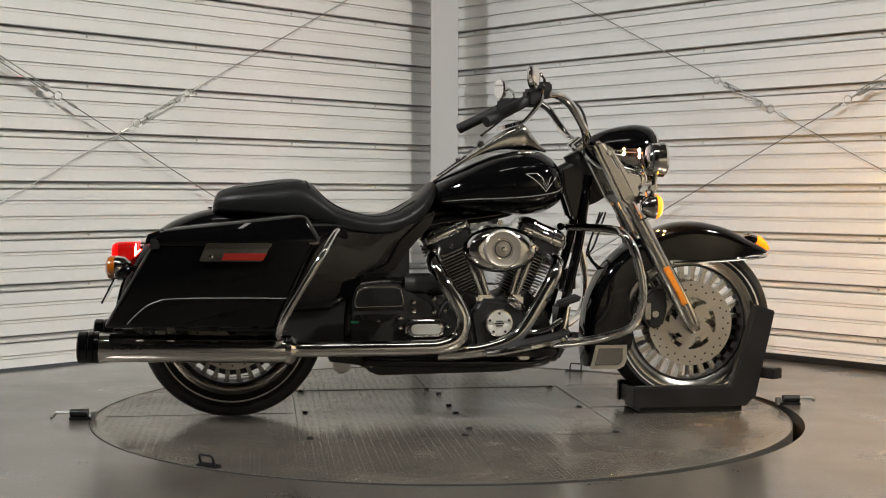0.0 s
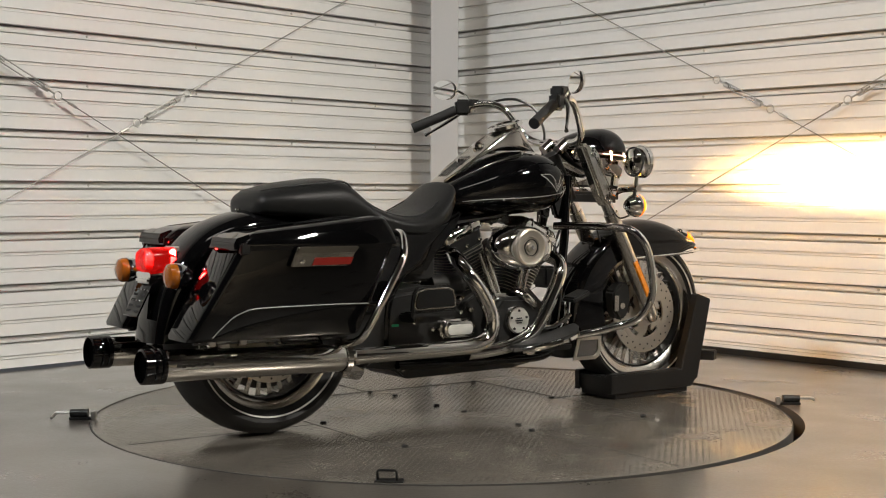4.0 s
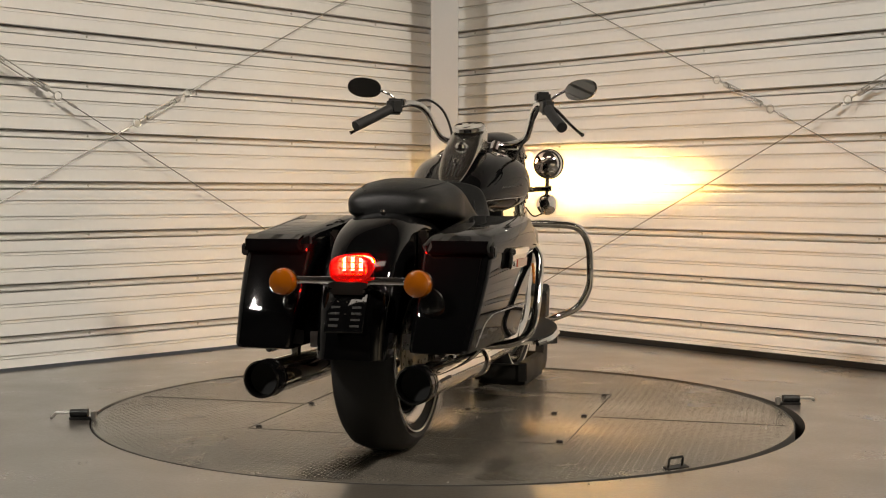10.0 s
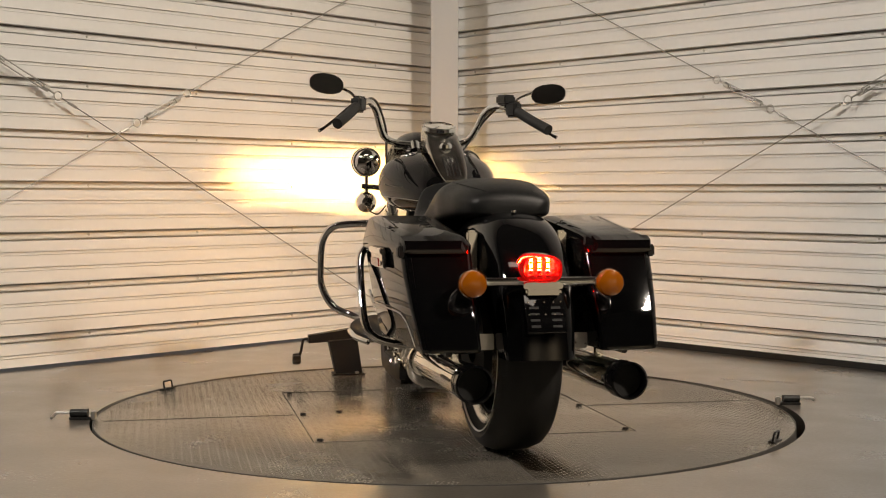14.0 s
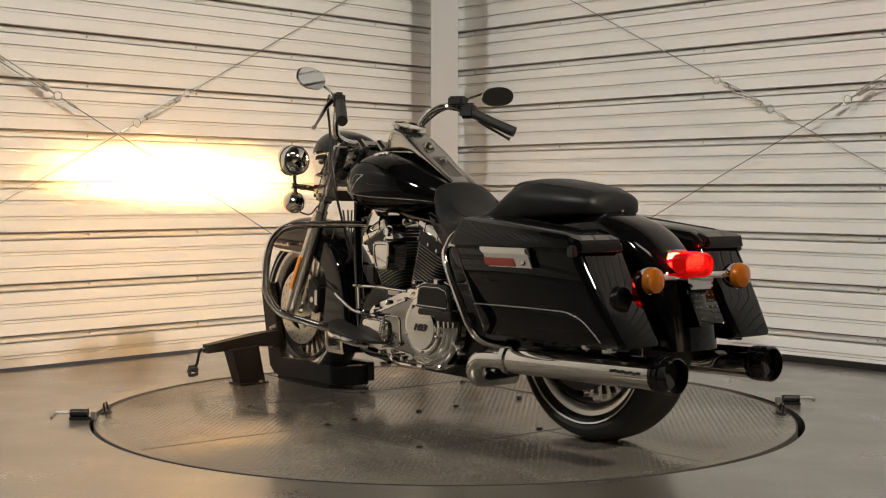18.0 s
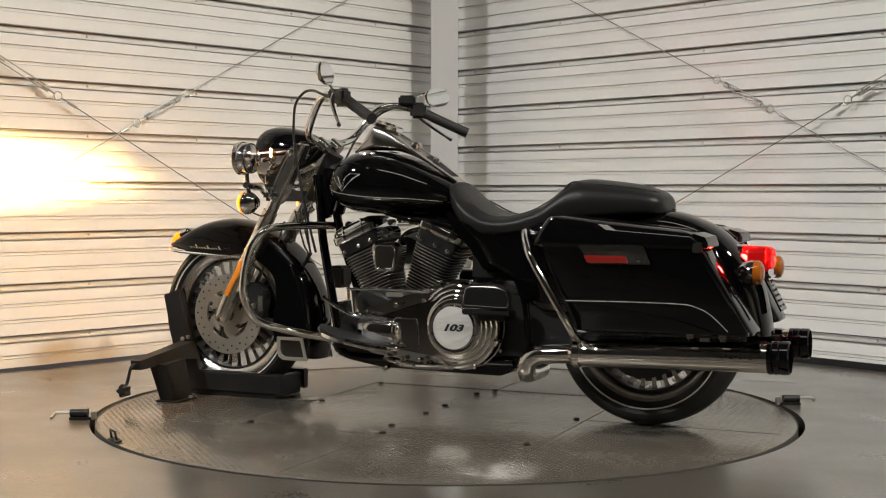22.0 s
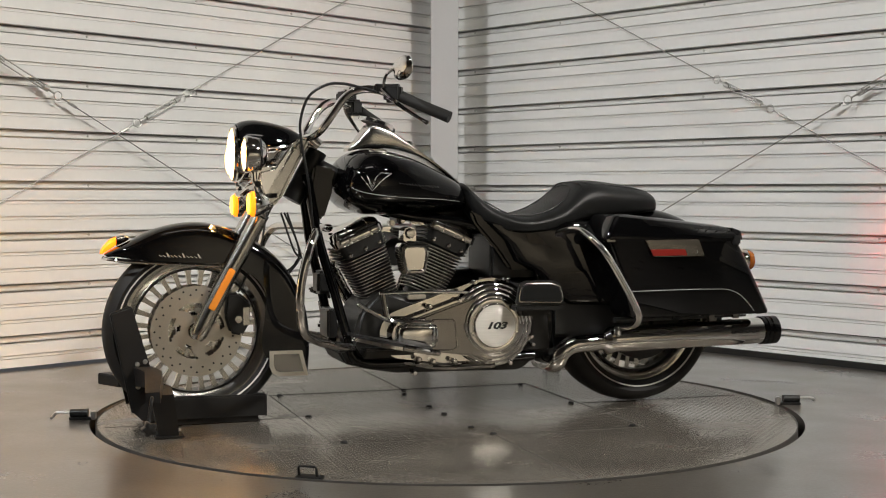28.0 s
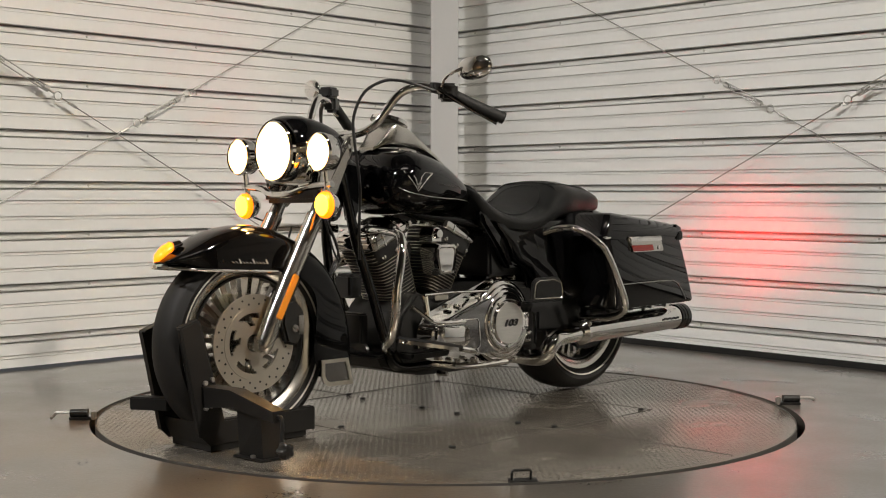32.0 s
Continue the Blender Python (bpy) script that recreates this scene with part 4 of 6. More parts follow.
tank = part("fuel_tank", loft([superring(p.x, 0, (p.y + p.z) / 2, q.x, max((p.z - p.y) / 2, 0.003), max(q.y, 1.8), 36) for p, q in zip(rows, wid)]), BLACK, bike, "gloss black teardrop fuel tank")


def tank_side(x, z, lift=0.0008):
    """Half width of the tank at a height."""
    b, c, d, e = interp(TANK, x)
    k = min(abs(z - (b + c) / 2) / ((c - b) / 2), 0.98)
    return d * (1 - k ** e) ** (1 / e) + lift


for s in (-1, 1):
    part("pinstripe", tube([(x, s * tank_side(x, z), z) for x, z in [(-0.05, 0.735), (0.0, 0.741), (0.08, 0.747), (0.16, 0.750), (0.24, 0.755), (0.30, 0.762), (0.35, 0.772), (0.375, 0.785)]], 0.0015, 6, 4), PINSTRIPE, tank, "thin silver pinstripe")
    part("tank_cap", move(lathe([(0.034, 0.0), (0.034, 0.010), (0.030, 0.016), (0.0, 0.019)], 28, "z"), Matrix.Translation((0.265, s * 0.105, 0.897)) @ Matrix.Rotation(radians(-s * 14), 4, "X")), CHROME, tank, "chrome tank cap")
    # wing badge as a plain outline and bars
    def strip(pts, r=0.0016):
        return tube([(x, s * tank_side(x, z, 0.0004), z) for x, z in pts], r, 5, 0)
    part("wing_badge", merge(strip([(0.358, 0.838), (0.340, 0.834), (0.328, 0.820), (0.314, 0.792), (0.300, 0.820), (0.282, 0.834), (0.244, 0.832)], 0.0013), strip([(0.358, 0.838), (0.346, 0.818), (0.331, 0.798), (0.313, 0.774), (0.291, 0.798), (0.268, 0.818), (0.244, 0.832)], 0.0018), strip([(0.328, 0.820), (0.321, 0.798), (0.314, 0.782), (0.305, 0.798), (0.300, 0.820)], 0.0011)), EMBLEM, tank, "silver outlined winged badge")
    for i in range(13):
        x = 0.065 + i * 0.0122
        part("script_bar", strip([(x, 0.784 + 0.0009 * i), (x + 0.008, 0.791 + 0.0009 * i)], 0.0012 if i % 3 else 0.0018), DARK_CHROME, tank)

DASH = [(-0.05, 0.80, 0.812, 0.038), (0.0, 0.835, 0.847, 0.052), (0.08, 0.885, 0.902, 0.062), (0.15, 0.91, 0.95, 0.065), (0.205, 0.92, 0.986, 0.064), (0.245, 0.92, 1.002, 0.064), (0.272, 0.92, 1.006, 0.062), (0.297, 0.92, 0.975, 0.055), (0.325, 0.915, 0.94, 0.046), (0.35, 0.91, 0.92, 0.036)]
rows = smooth_path([(a, b, c) for a, b, c, d in DASH], 3)
wid = smooth_path([(d, 0, 0) for a, b, c, d in DASH], 3)
dash = part("console", loft([superring(p.x, 0, (p.y + p.z) / 2, q.x, max((p.z - p.y) / 2, 0.003), 5, 28) for p, q in zip(rows, wid)]), ALU, bike, "polished metal tank console")
GT = Matrix.Translation((0.245, 0, 1.004)) @ Matrix.Rotation(radians(-17), 4, "Y")
part("gauge_bezel", move(ring_lathe([(0.053, 0), (0.065, 0), (0.064, 0.012), (0.055, 0.014)], 40, "z"), GT), CHROME, dash, "chrome gauge bezel")
part("gauge_face", move(lathe([(0.0545, 0.006), (0.0, 0.0075)], 32, "z"), GT), GAUGE, dash, "pale round speedometer face")
part("needle", move(box(-0.002, 0.03, -0.001, 0.001, 0.008, 0.0095), GT @ Matrix.Rotation(2.4, 4, "Z")), PIT, dash)
for y in (-0.024, -0.012, 0.0, 0.012, 0.024):
    part("console_groove", tube([(-0.03, y, 0.8265), (0.02, y, 0.8615), (0.07, y, 0.8985)], 0.0016, 6, 0), SATIN, dash)
part("ignition_switch", lathe([(0.024, 0.0), (0.024, 0.012), (0.015, 0.02), (0.0, 0.022)], 20, "z", (0.125, 0, 0.928)), CHROME, dash, "chrome ignition switch")
part("console_knob", lathe([(0.012, 0), (0.014, 0.012), (0, 0.018)], 14, "z", (0.045, 0.0, 0.876)), CHROME, dash)

# fork, nacelle and lamps
for s in (-1, 1):
    leg = part("fork_slider", front(tube([(0.878, s * 0.105, 0.285), (0.862, s * 0.105, 0.315), (0.80, s * 0.105, 0.44), (0.66, s * 0.105, 0.695)], [0.02, 0.029, 0.029, 0.0275], 18, 4)), ALU, bike, "polished silver fork slider")
    part("axle_clamp", front(box(0.852, 0.895, s * 0.105 - 0.018, s * 0.105 + 0.018, 0.285, 0.332, 0.008)), ALU, leg)
    part("fork_tube", front(tube([(0.665, s * 0.105, 0.685), (0.618, s * 0.105, 0.77)], 0.0225, 16, 0)), CHROME, leg)
    part("fork_reflector", front(move(box(-0.075, 0.075, -0.004, 0.004, -0.0115, 0.0115, 0.003), Matrix.Translation((0.796, s * 0.1345, 0.448)) @ Matrix.Rotation(radians(61.5), 4, "Y"))), REFLECTOR_AMBER, leg, "long amber reflector")
    part("fork_cover", front(prism([(0.497, 0.945), (0.535, 0.955), (0.64, 0.795), (0.668, 0.75), (0.63, 0.715), (0.60, 0.74)], s * 0.105 - 0.03, s * 0.105 + 0.03, 0.012, 3)), ALU, bike, "polished fork cover")
    part("cover_trim", front(prism([(0.548, 0.935), (0.562, 0.93), (0.62, 0.845), (0.665, 0.835), (0.672, 0.80), (0.655, 0.752), (0.642, 0.758)], s * 0.132 - 0.006, s * 0.132 + 0.006, 0.005, 3)), CHROME, bike, "chrome trim panel on the fork cover")
    part("trim_bolt", front(lathe([(0.008, 0), (0.008, 0.006), (0, 0.009)], 10, "y", (0.555, s * 0.142 if s > 0 else s * 0.151, 0.91))), CHROME, bike)
NAC = [(0.485, 0.925, 0.94, 0.03), (0.51, 0.89, 0.962, 0.068), (0.55, 0.855, 0.985, 0.094), (0.61, 0.82, 1.003, 0.112), (0.67, 0.803, 1.012, 0.117), (0.71, 0.80, 1.008, 0.113), (0.73, 0.803, 0.999, 0.106)]
rows = smooth_path([(a, b, c) for a, b, c, d in NAC], 3)
wid = smooth_path([(d, 0, 0) for a, b, c, d in NAC], 3)
def half_ring(p, q, a0, a1, n=20):
    cz, hz, out = (p.y + p.z) / 2, (p.z - p.y) / 2, []
    for shrink in (0.0, 0.004):
        arc = []
        for k in range(n + 1):
            a = radians(a0 + (a1 - a0) * k / n)
            c, sn = math.cos(a), math.sin(a)
            arc.append((p.x, (q.x - shrink) * math.copysign(abs(c) ** (2 / 2.2), c), cz + (hz - shrink) * math.copysign(abs(sn) ** (2 / 2.2), sn)))
        out += arc if not shrink else arc[::-1]
    return out


nac = part("headlamp_nacelle", front(loft([half_ring(p, q, 8, 172) for p, q in zip(rows, wid)])), BLACK, bike, "gloss black upper headlamp nacelle")
part("lower_nacelle", front(loft([half_ring(p, q, 186, 354) for p, q in zip(rows, wid)])), CHROME, nac, "chrome lower nacelle shell")
for s in (-1, 1):
    part("nacelle_strip", front(tube([(p.x, s * (q.x + 0.001), (p.y + p.z) / 2 + 0.004) for p, q in list(zip(rows, wid))[1:]], 0.0045, 8, 0)), CHROME, nac, "chrome strip along the nacelle's side")
    part("nacelle_bolt", front(lathe([(0.007, 0), (0.007, 0.008), (0, 0.010)], 10, "y", (0.60, 0.115 if s > 0 else -0.125, 0.865))), CHROME, nac)
part("nacelle_underside", front(prism([(0.585, 0.85), (0.675, 0.85), (0.70, 0.82), (0.69, 0.79), (0.62, 0.79)], -0.112, 0.112, 0.01, 2)), CHROME, bike, "chrome lower nacelle")


def lamp_unit(parent, centre, r, depth, pitch, glow, label, bulge):
    """Open bucket, glowing reflector at the back, and added black vanes that keep the beam low and flat."""
    x, y, z = centre
    part("lamp_ring", front(ring_lathe([(r, -0.012), (r + 0.007, -0.012), (r + 0.008, 0.002), (r + 0.003, 0.010), (r, 0.006)], 40, "x", centre)), CHROME, parent, "chrome lamp ring")
    part("bucket_liner", front(ring_lathe([(r, 0.004), (r + 0.001, 0.004), (r + 0.001, -depth), (r, -depth)], 40, "x", centre)), PIT, parent)
    part("lit_reflector", front(lathe([(r, -depth), (0.0, -depth - 0.0005)], 40, "x", centre)), glow, parent, label)
    part("bucket_back", front(lathe([(r + 0.002, -depth - 0.003), (r + 0.002, -depth - 0.006), (0.0, -depth - 0.007)], 40, "x", centre)), PIT, parent)
    dome = part("lens", front(lathe([(r, 0.003), (r * 0.93, bulge * 0.42), (r * 0.72, bulge * 0.75), (r * 0.4, bulge * 0.93), (0.0, bulge)], 40, "x", centre)), LENS, parent, "domed clear lens, lit")
    dome.visible_shadow = False
    # added glowing strip, backed in black, that throws light down in front of the wheel
    seg = part("lower_beam_segment", front(prism([(x + 0.002, z + 0.30 * r), (x + 0.012, z + 0.30 * r + 0.006), (x + 0.0118, z + 0.30 * r + 0.0065), (x + 0.0018, z + 0.30 * r + 0.0005)], y - 0.5 * r, y + 0.5 * r)), LOW_GLOW, parent, "added glowing strip that lights the floor ahead")
    part("segment_back", front(prism([(x + 0.0015, z + 0.30 * r + 0.0012), (x + 0.0115, z + 0.30 * r + 0.0072), (x + 0.011, z + 0.30 * r + 0.0085), (x + 0.001, z + 0.30 * r + 0.0025)], y - 0.52 * r, y + 0.52 * r)), PIT, seg)
    # added vanes, level and upright, that block the beam's spread
    n = int(2 * r / pitch)
    bm = bmesh.new()
    for i in range(n + 1):
        zz = -r + (i + 0.5) * (2 * r / (n + 1))
        dip = (depth - 0.006) * 0.036
        half = math.sqrt(max(r * r - zz * zz, 0)) * 0.995
        q = [bm.verts.new((x + a, y + b, z + zz - (dip if a > -0.01 else 0.0))) for a, b in ((-depth + 0.002, -half), (-0.004, -half), (-0.004, half), (-depth + 0.002, half))]
        bm.faces.new(q)
    m = max(int(2 * r / (depth * 0.43)), 2)
    for i in range(m):
        yy = -r + (i + 0.5) * (2 * r / m)
        half = math.sqrt(max(r * r - yy * yy, 0)) * 0.99
        bm.faces.new([bm.verts.new((x + a, y + yy, z + b)) for a, b in ((-depth + 0.002, -half), (-0.004, -half), (-0.004, half), (-depth + 0.002, half))])
    part("beam_vanes", front(bm), PIT, parent, "black vanes added inside the lens to shape the beam")


lamp_unit(nac, (0.736, 0, 0.897), 0.088, 0.062, 0.0054, HEAD_GLOW, "bright lit headlamp", 0.022)
for s in (-1, 1):
    c = (0.722, s * 0.205, 0.887)
    fog = part("passing_lamp", front(lathe([(0.0, -0.068), (0.02, -0.066), (0.042, -0.056), (0.055, -0.036), (0.058, -0.012), (0.0575, -0.010)], 36, "x", c, cap=False)), CHROME, bike, "chrome passing lamp, lit")
    lamp_unit(fog, c, 0.053, 0.038, 0.0033, FOG_GLOW, "bright lit lamp", 0.017)
    part("lamp_stalk", front(tube([(0.70, s * 0.205, 0.835), (0.695, s * 0.205, 0.79), (0.69, s * 0.205, 0.765)], 0.009, 10, 3)), CHROME, fog)
    a = (0.70, s * 0.205, 0.727)
    amb = part("front_signal", front(lathe([(0.0, -0.052), (0.02, -0.047), (0.036, -0.028), (0.0425, -0.008), (0.0425, 0.0)], 30, "x", a)), CHROME, bike, "front turn signal, lit amber")
    part("lens", front(lathe([(0.0415, 0.0), (0.041, 0.008), (0.03, 0.018), (0.0, 0.023)], 30, "x", a)), AMBER_GLOW, amb, "lit amber lens")
    part("lit_centre", front(lathe([(0.033, 0.0172), (0.027, 0.0205), (0.0, 0.0248)], 24, "x", a)), AMBER_HOT, amb, "bright yellow lit centre")
    part("signal_wire", front(tube([(0.68, s * 0.19, 0.69), (0.655, s * 0.16, 0.68), (0.645, s * 0.13, 0.715)], 0.003, 6, 4)), SATIN, amb)
part("lamp_bar", front(merge(tube([(0.69, -0.225, 0.79), (0.70, -0.12, 0.782), (0.715, -0.06, 0.765), (0.718, 0.0, 0.76), (0.715, 0.06, 0.765), (0.70, 0.12, 0.782), (0.69, 0.225, 0.79)], 0.011, 10, 6))), CHROME, bike, "curved chrome bar carrying the passing lamps")
for s in (-1, 1):
    part("neck_cover", prism([(0.40, 0.85), (0.475, 0.86), (0.49, 0.76), (0.475, 0.67), (0.44, 0.68), (0.41, 0.77)], s * 0.04 - 0.015, s * 0.04 + 0.015, 0.008, 2), BLACK, bike, "gloss black neck cover plate")
part("steering_head", tube([(0.45, 0, 0.91), (0.54, 0, 0.74)], 0.034, 18, 0), SATIN, bike)
part("lower_yoke", front(box(0.60, 0.68, -0.135, 0.135, 0.735, 0.775, 0.012)), SATIN, bike)

# handlebar
HB = [(0.495, 0.0, 0.952), (0.49, 0.06, 0.952), (0.482, 0.115, 0.957), (0.465, 0.165, 0.978), (0.437, 0.190, 1.022), (0.405, 0.208, 1.070), (0.37, 0.229, 1.096), (0.325, 0.256, 1.102), (0.27, 0.285, 1.087), (0.21, 0.315, 1.057)]
full = [(x, -y, z) for x, y, z in HB[::-1]] + HB[1:]
bar = part("handlebar", front(tube(full, 0.0135, 14, 5)), CHROME, bike, "wide chrome handlebar")
for y in (-0.045, 0.045):
    part("bar_riser", front(tube([(0.455, y, 0.925), (0.493, y, 0.955)], 0.021, 14, 0)), CHROME, bar)
for s in (-1, 1):
    grip = part("grip", front(tube([(0.232, s * 0.303, 1.075), (0.17, s * 0.337, 1.043), (0.092, s * 0.385, 1.004)], [0.019, 0.0185, 0.0195], 16, 3)), RUBBER, bar, "black rubber grip")
    part("switch_housing", front(move(box(-0.030, 0.030, -0.021, 0.021, -0.03, 0.03, 0.01, 3), Matrix.Translation((0.256, s * 0.292, 1.086)) @ Matrix.Rotation(radians(s * -30), 4, "Z"))), SATIN, bar, "black switch housing")
    lev = part("lever", front(tube([(0.292, s * 0.288, 1.098), (0.275, s * 0.330, 1.068), (0.235, s * 0.380, 1.026), (0.196, s * 0.425, 0.992), (0.184, s * 0.441, 0.982)], [0.009, 0.008, 0.0062, 0.0052, 0.0075], 10, 4)), DARK_CHROME, bar, "polished hand lever")
    if s < 0:
        part("brake_reservoir", front(move(box(-0.032, 0.032, -0.026, 0.026, -0.018, 0.018, 0.007, 2), Matrix.Translation((0.29, s * 0.268, 1.123)) @ Matrix.Rotation(radians(22), 4, "Z"))), SATIN, bar, "black brake fluid reservoir")
    part("lever_clamp", front(box(0.27, 0.318, s * 0.275 - 0.014, s * 0.275 + 0.014, 1.085, 1.117, 0.006)), SATIN, bar)
    mc = (0.252, 0.412, 1.157) if s > 0 else (0.236, -0.42, 1.146)
    mir = part("mirror", front(move(loft([[(x, q[1], q[2]) for q in superring(0, 0, 0, 0.066 * k, 0.038 * k, 2.25, 36)] for x, k in ((-0.004, 0.96), (0.0, 1.0), (0.006, 0.98), (0.014, 0.86), (0.020, 0.55), (0.022, 0.1))]), Matrix.Translation(mc) @ Matrix.Rotation(radians(9 if s > 0 else -20), 4, "Z") @ Matrix.Rotation(radians(3), 4, "Y") @ Matrix.Rotation(radians(s * 6), 4, "X"))), CHROME, bike, "chrome-backed rear-view mirror")
    part("mirror_glass", front(move(loft([[(x, q[1], q[2]) for q in superring(0, 0, 0, 0.0615, 0.0342, 2.25, 36)] for x in (-0.0045, -0.0055)]), Matrix.Translation(mc) @ Matrix.Rotation(radians(9 if s > 0 else -20), 4, "Z") @ Matrix.Rotation(radians(3), 4, "Y") @ Matrix.Rotation(radians(s * 6), 4, "X"))), MIRROR, mir, "silvered glass")
    part("mirror_stem", front(tube([(0.288, s * 0.292, 1.10), (0.291, s * 0.315, 1.128), (0.288, s * 0.35, 1.145), (0.27, s * 0.385, 1.16)], 0.0052, 8, 4)), CHROME, mir)
part("clutch_cable", front(tube([(0.31, 0.285, 1.09), (0.36, 0.262, 1.106), (0.41, 0.23, 1.120), (0.460, 0.205, 1.117), (0.513, 0.175, 1.080), (0.536, 0.15, 1.004), (0.532, 0.148, 0.926), (0.508, 0.143, 0.79), (0.492, 0.12, 0.67), (0.472, 0.095, 0.55)], 0.0048, 8, 6)), SATIN, bike, "black control cable")
part("brake_hose", front(tube([(0.30, -0.262, 1.105), (0.37, -0.235, 1.08), (0.42, -0.2, 1.03), (0.455, -0.165, 0.97), (0.47, -0.12, 0.90)], 0.0042, 8, 5)), SATIN, bike)
for k, (dx, dy) in enumerate(((0.0, 0.0), (0.014, 0.012), (-0.012, -0.01))):
    part("loom", tube([(0.575 + dx, 0.04 + dy, 0.70), (0.535 + dx, 0.06, 0.60 - 0.02 * k), (0.53, 0.05 + dy, 0.54), (0.575, 0.05, 0.50 - 0.01 * k), (0.62, 0.05, 0.51)], 0.0035, 6, 5), SATIN, bike)

# brakes
for s in (-1, 1):
    cal = part("brake_caliper", front(prism([(0.695, 0.40), (0.735, 0.435), (0.775, 0.43), (0.782, 0.36), (0.765, 0.30), (0.725, 0.29), (0.70, 0.33)], s * 0.062 - 0.028, s * 0.062 + 0.028, 0.008, 2)), ENGINE, bike, "black brake caliper")
    part("caliper_badge", front(box(0.70, 0.722, s * 0.091 - 0.002, s * 0.091 + 0.002, 0.325, 0.385, 0.002)), ALU, cal)
    part("caliper_bolt", front(lathe([(0.012, -0.004), (0.012, 0.004), (0, 0.005)], 12, "y", (0.737, s * 0.092, 0.345))), ALU, cal)
    part("brake_line", front(tube([(0.735, s * 0.07, 0.435), (0.70, s * 0.075, 0.50), (0.66, s * 0.06, 0.57), (0.64, s * 0.04, 0.66)], 0.0035, 6, 5)), SATIN, bike)

# engine
CRANK = (0.155, 0.318)
crankcase = part("crankcase", prism([(-0.05, 0.20), (0.33, 0.19), (0.37, 0.25), (0.335, 0.37), (0.26, 0.44), (0.155, 0.405), (0.05, 0.44), (-0.03, 0.40), (-0.08, 0.30)], -0.125, 0.15, 0.015, 3), ENGINE, bike, "black engine crankcase")


def fin_mesh(hx, hy, t):
    return loft([[(x, y, z) for x, y in rounded_rect(-hx * k, hx * k, -hy * k, hy * k, 0.035 * k)] for z, k in ((-t / 2, 0.985), (-t / 2 * 0.4, 1.0), (t / 2 * 0.4, 1.0), (t / 2, 0.985))])


def fin_edge_mesh(hx, hy):
    rows = ((-0.0010, -0.001), (-0.0010, 0.0008), (0.0010, 0.0008), (0.0010, -0.001))
    return mesh_of("fin_edge", loft([[(x, y, z) for x, y in rounded_rect(-hx - k, hx + k, -hy - k, hy + k, 0.03)] for z, k in rows], caps=False), SATIN_ALU)


for name, lean, ox, oz in (("front_cylinder", 23.5, 0.194, 0.315), ("rear_cylinder", -23.5, 0.124, 0.325)):
    m = Matrix.Translation((ox, 0.0, oz)) @ Matrix.Rotation(radians(lean), 4, "Y")
    cyl = part(name, loft([[(x, y, z) for x, y in rounded_rect(-0.05, 0.05, -0.062, 0.062, 0.045)] for z in (0.08, 0.31)]), ENGINE, bike, "black finned engine cylinder", at=m)
    for i in range(15):
        hx = 0.062 + 0.019 * i / 14
        f = part("cooling_fin", mesh_of("cooling_fin", fin_mesh(hx, 0.084, 0.0042), ENGINE), ENGINE, cyl, at=pose(0, 0, 0.105 + i * 0.0112))
        part("fin_edge", fin_edge_mesh(hx, 0.084), SATIN_ALU, f)
    part("cylinder_head", loft([[(x, y, z) for x, y in rounded_rect(-a, a, -b, b, 0.03)] for z, a, b in ((0.266, 0.072, 0.078), (0.272, 0.078, 0.092), (0.316, 0.084, 0.094), (0.322, 0.080, 0.09))]), SATIN, cyl, "smooth black cylinder head")
    big = mesh_of("head_fin", fin_mesh(0.092, 0.080, 0.0045), ENGINE)
    edge = fin_edge_mesh(0.092, 0.080)
    for i in range(4):
        f = part("head_fin", big, ENGINE, cyl, at=pose(0, 0, 0.278 + i * 0.0125))
        part("fin_edge", edge, SATIN_ALU, f)
    rc = part("rocker_cover", loft([[(x, y, z) for x, y in rounded_rect(-a, a, -b, b, 0.022)] for z, a, b in ((0.319, 0.088, 0.098), (0.322, 0.090, 0.100), (0.345, 0.090, 0.100), (0.348, 0.088, 0.098))]), CHROME, cyl, "chrome rocker cover")
    part("cover_cap", loft([[(x, y, z) for x, y in rounded_rect(-a, a, -b, b, 0.026)] for z, a, b in ((0.3485, 0.086, 0.096), (0.360, 0.085, 0.094), (0.369, 0.080, 0.086), (0.375, 0.070, 0.074), (0.377, 0.05, 0.055))]), CHROME, rc, "rounded chrome cap")
    for x in (-0.042, 0.036):
        part("cover_band", loft([[(x + dx, y, z) for y, z in ((-b, 0.320), (-b, 0.352), (-b + 0.016, 0.376), (b - 0.016, 0.376), (b, 0.352), (b, 0.320))] for dx, b in ((-0.0035, 0.0995), (-0.002, 0.1025), (0.002, 0.1025), (0.0035, 0.0995))]), CHROME, rc, "raised band across the cover")
    for y in (-0.1, 0.1):
        for x in (-0.055, -0.004, 0.055):
            part("head_bolt", lathe([(0.0075, -0.004), (0.0075, 0.004), (0.004, 0.006), (0, 0.006)], 10, "y"), CHROME, cyl, at=pose(x, y * 0.965, 0.285) @ Matrix.Diagonal((1, 1 if y > 0 else -1, 1, 1)))
for x, z, w in ((0.118, 0.672, 0.012), (0.095, 0.668, 0.010), (0.20, 0.665, 0.010), (0.16, 0.676, 0.008)):
    part("injector_fitting", box(x - w, x + w, 0.02, 0.06, z - 0.014, z + 0.008, 0.004), ALU, bike, "small bright injector fitting")
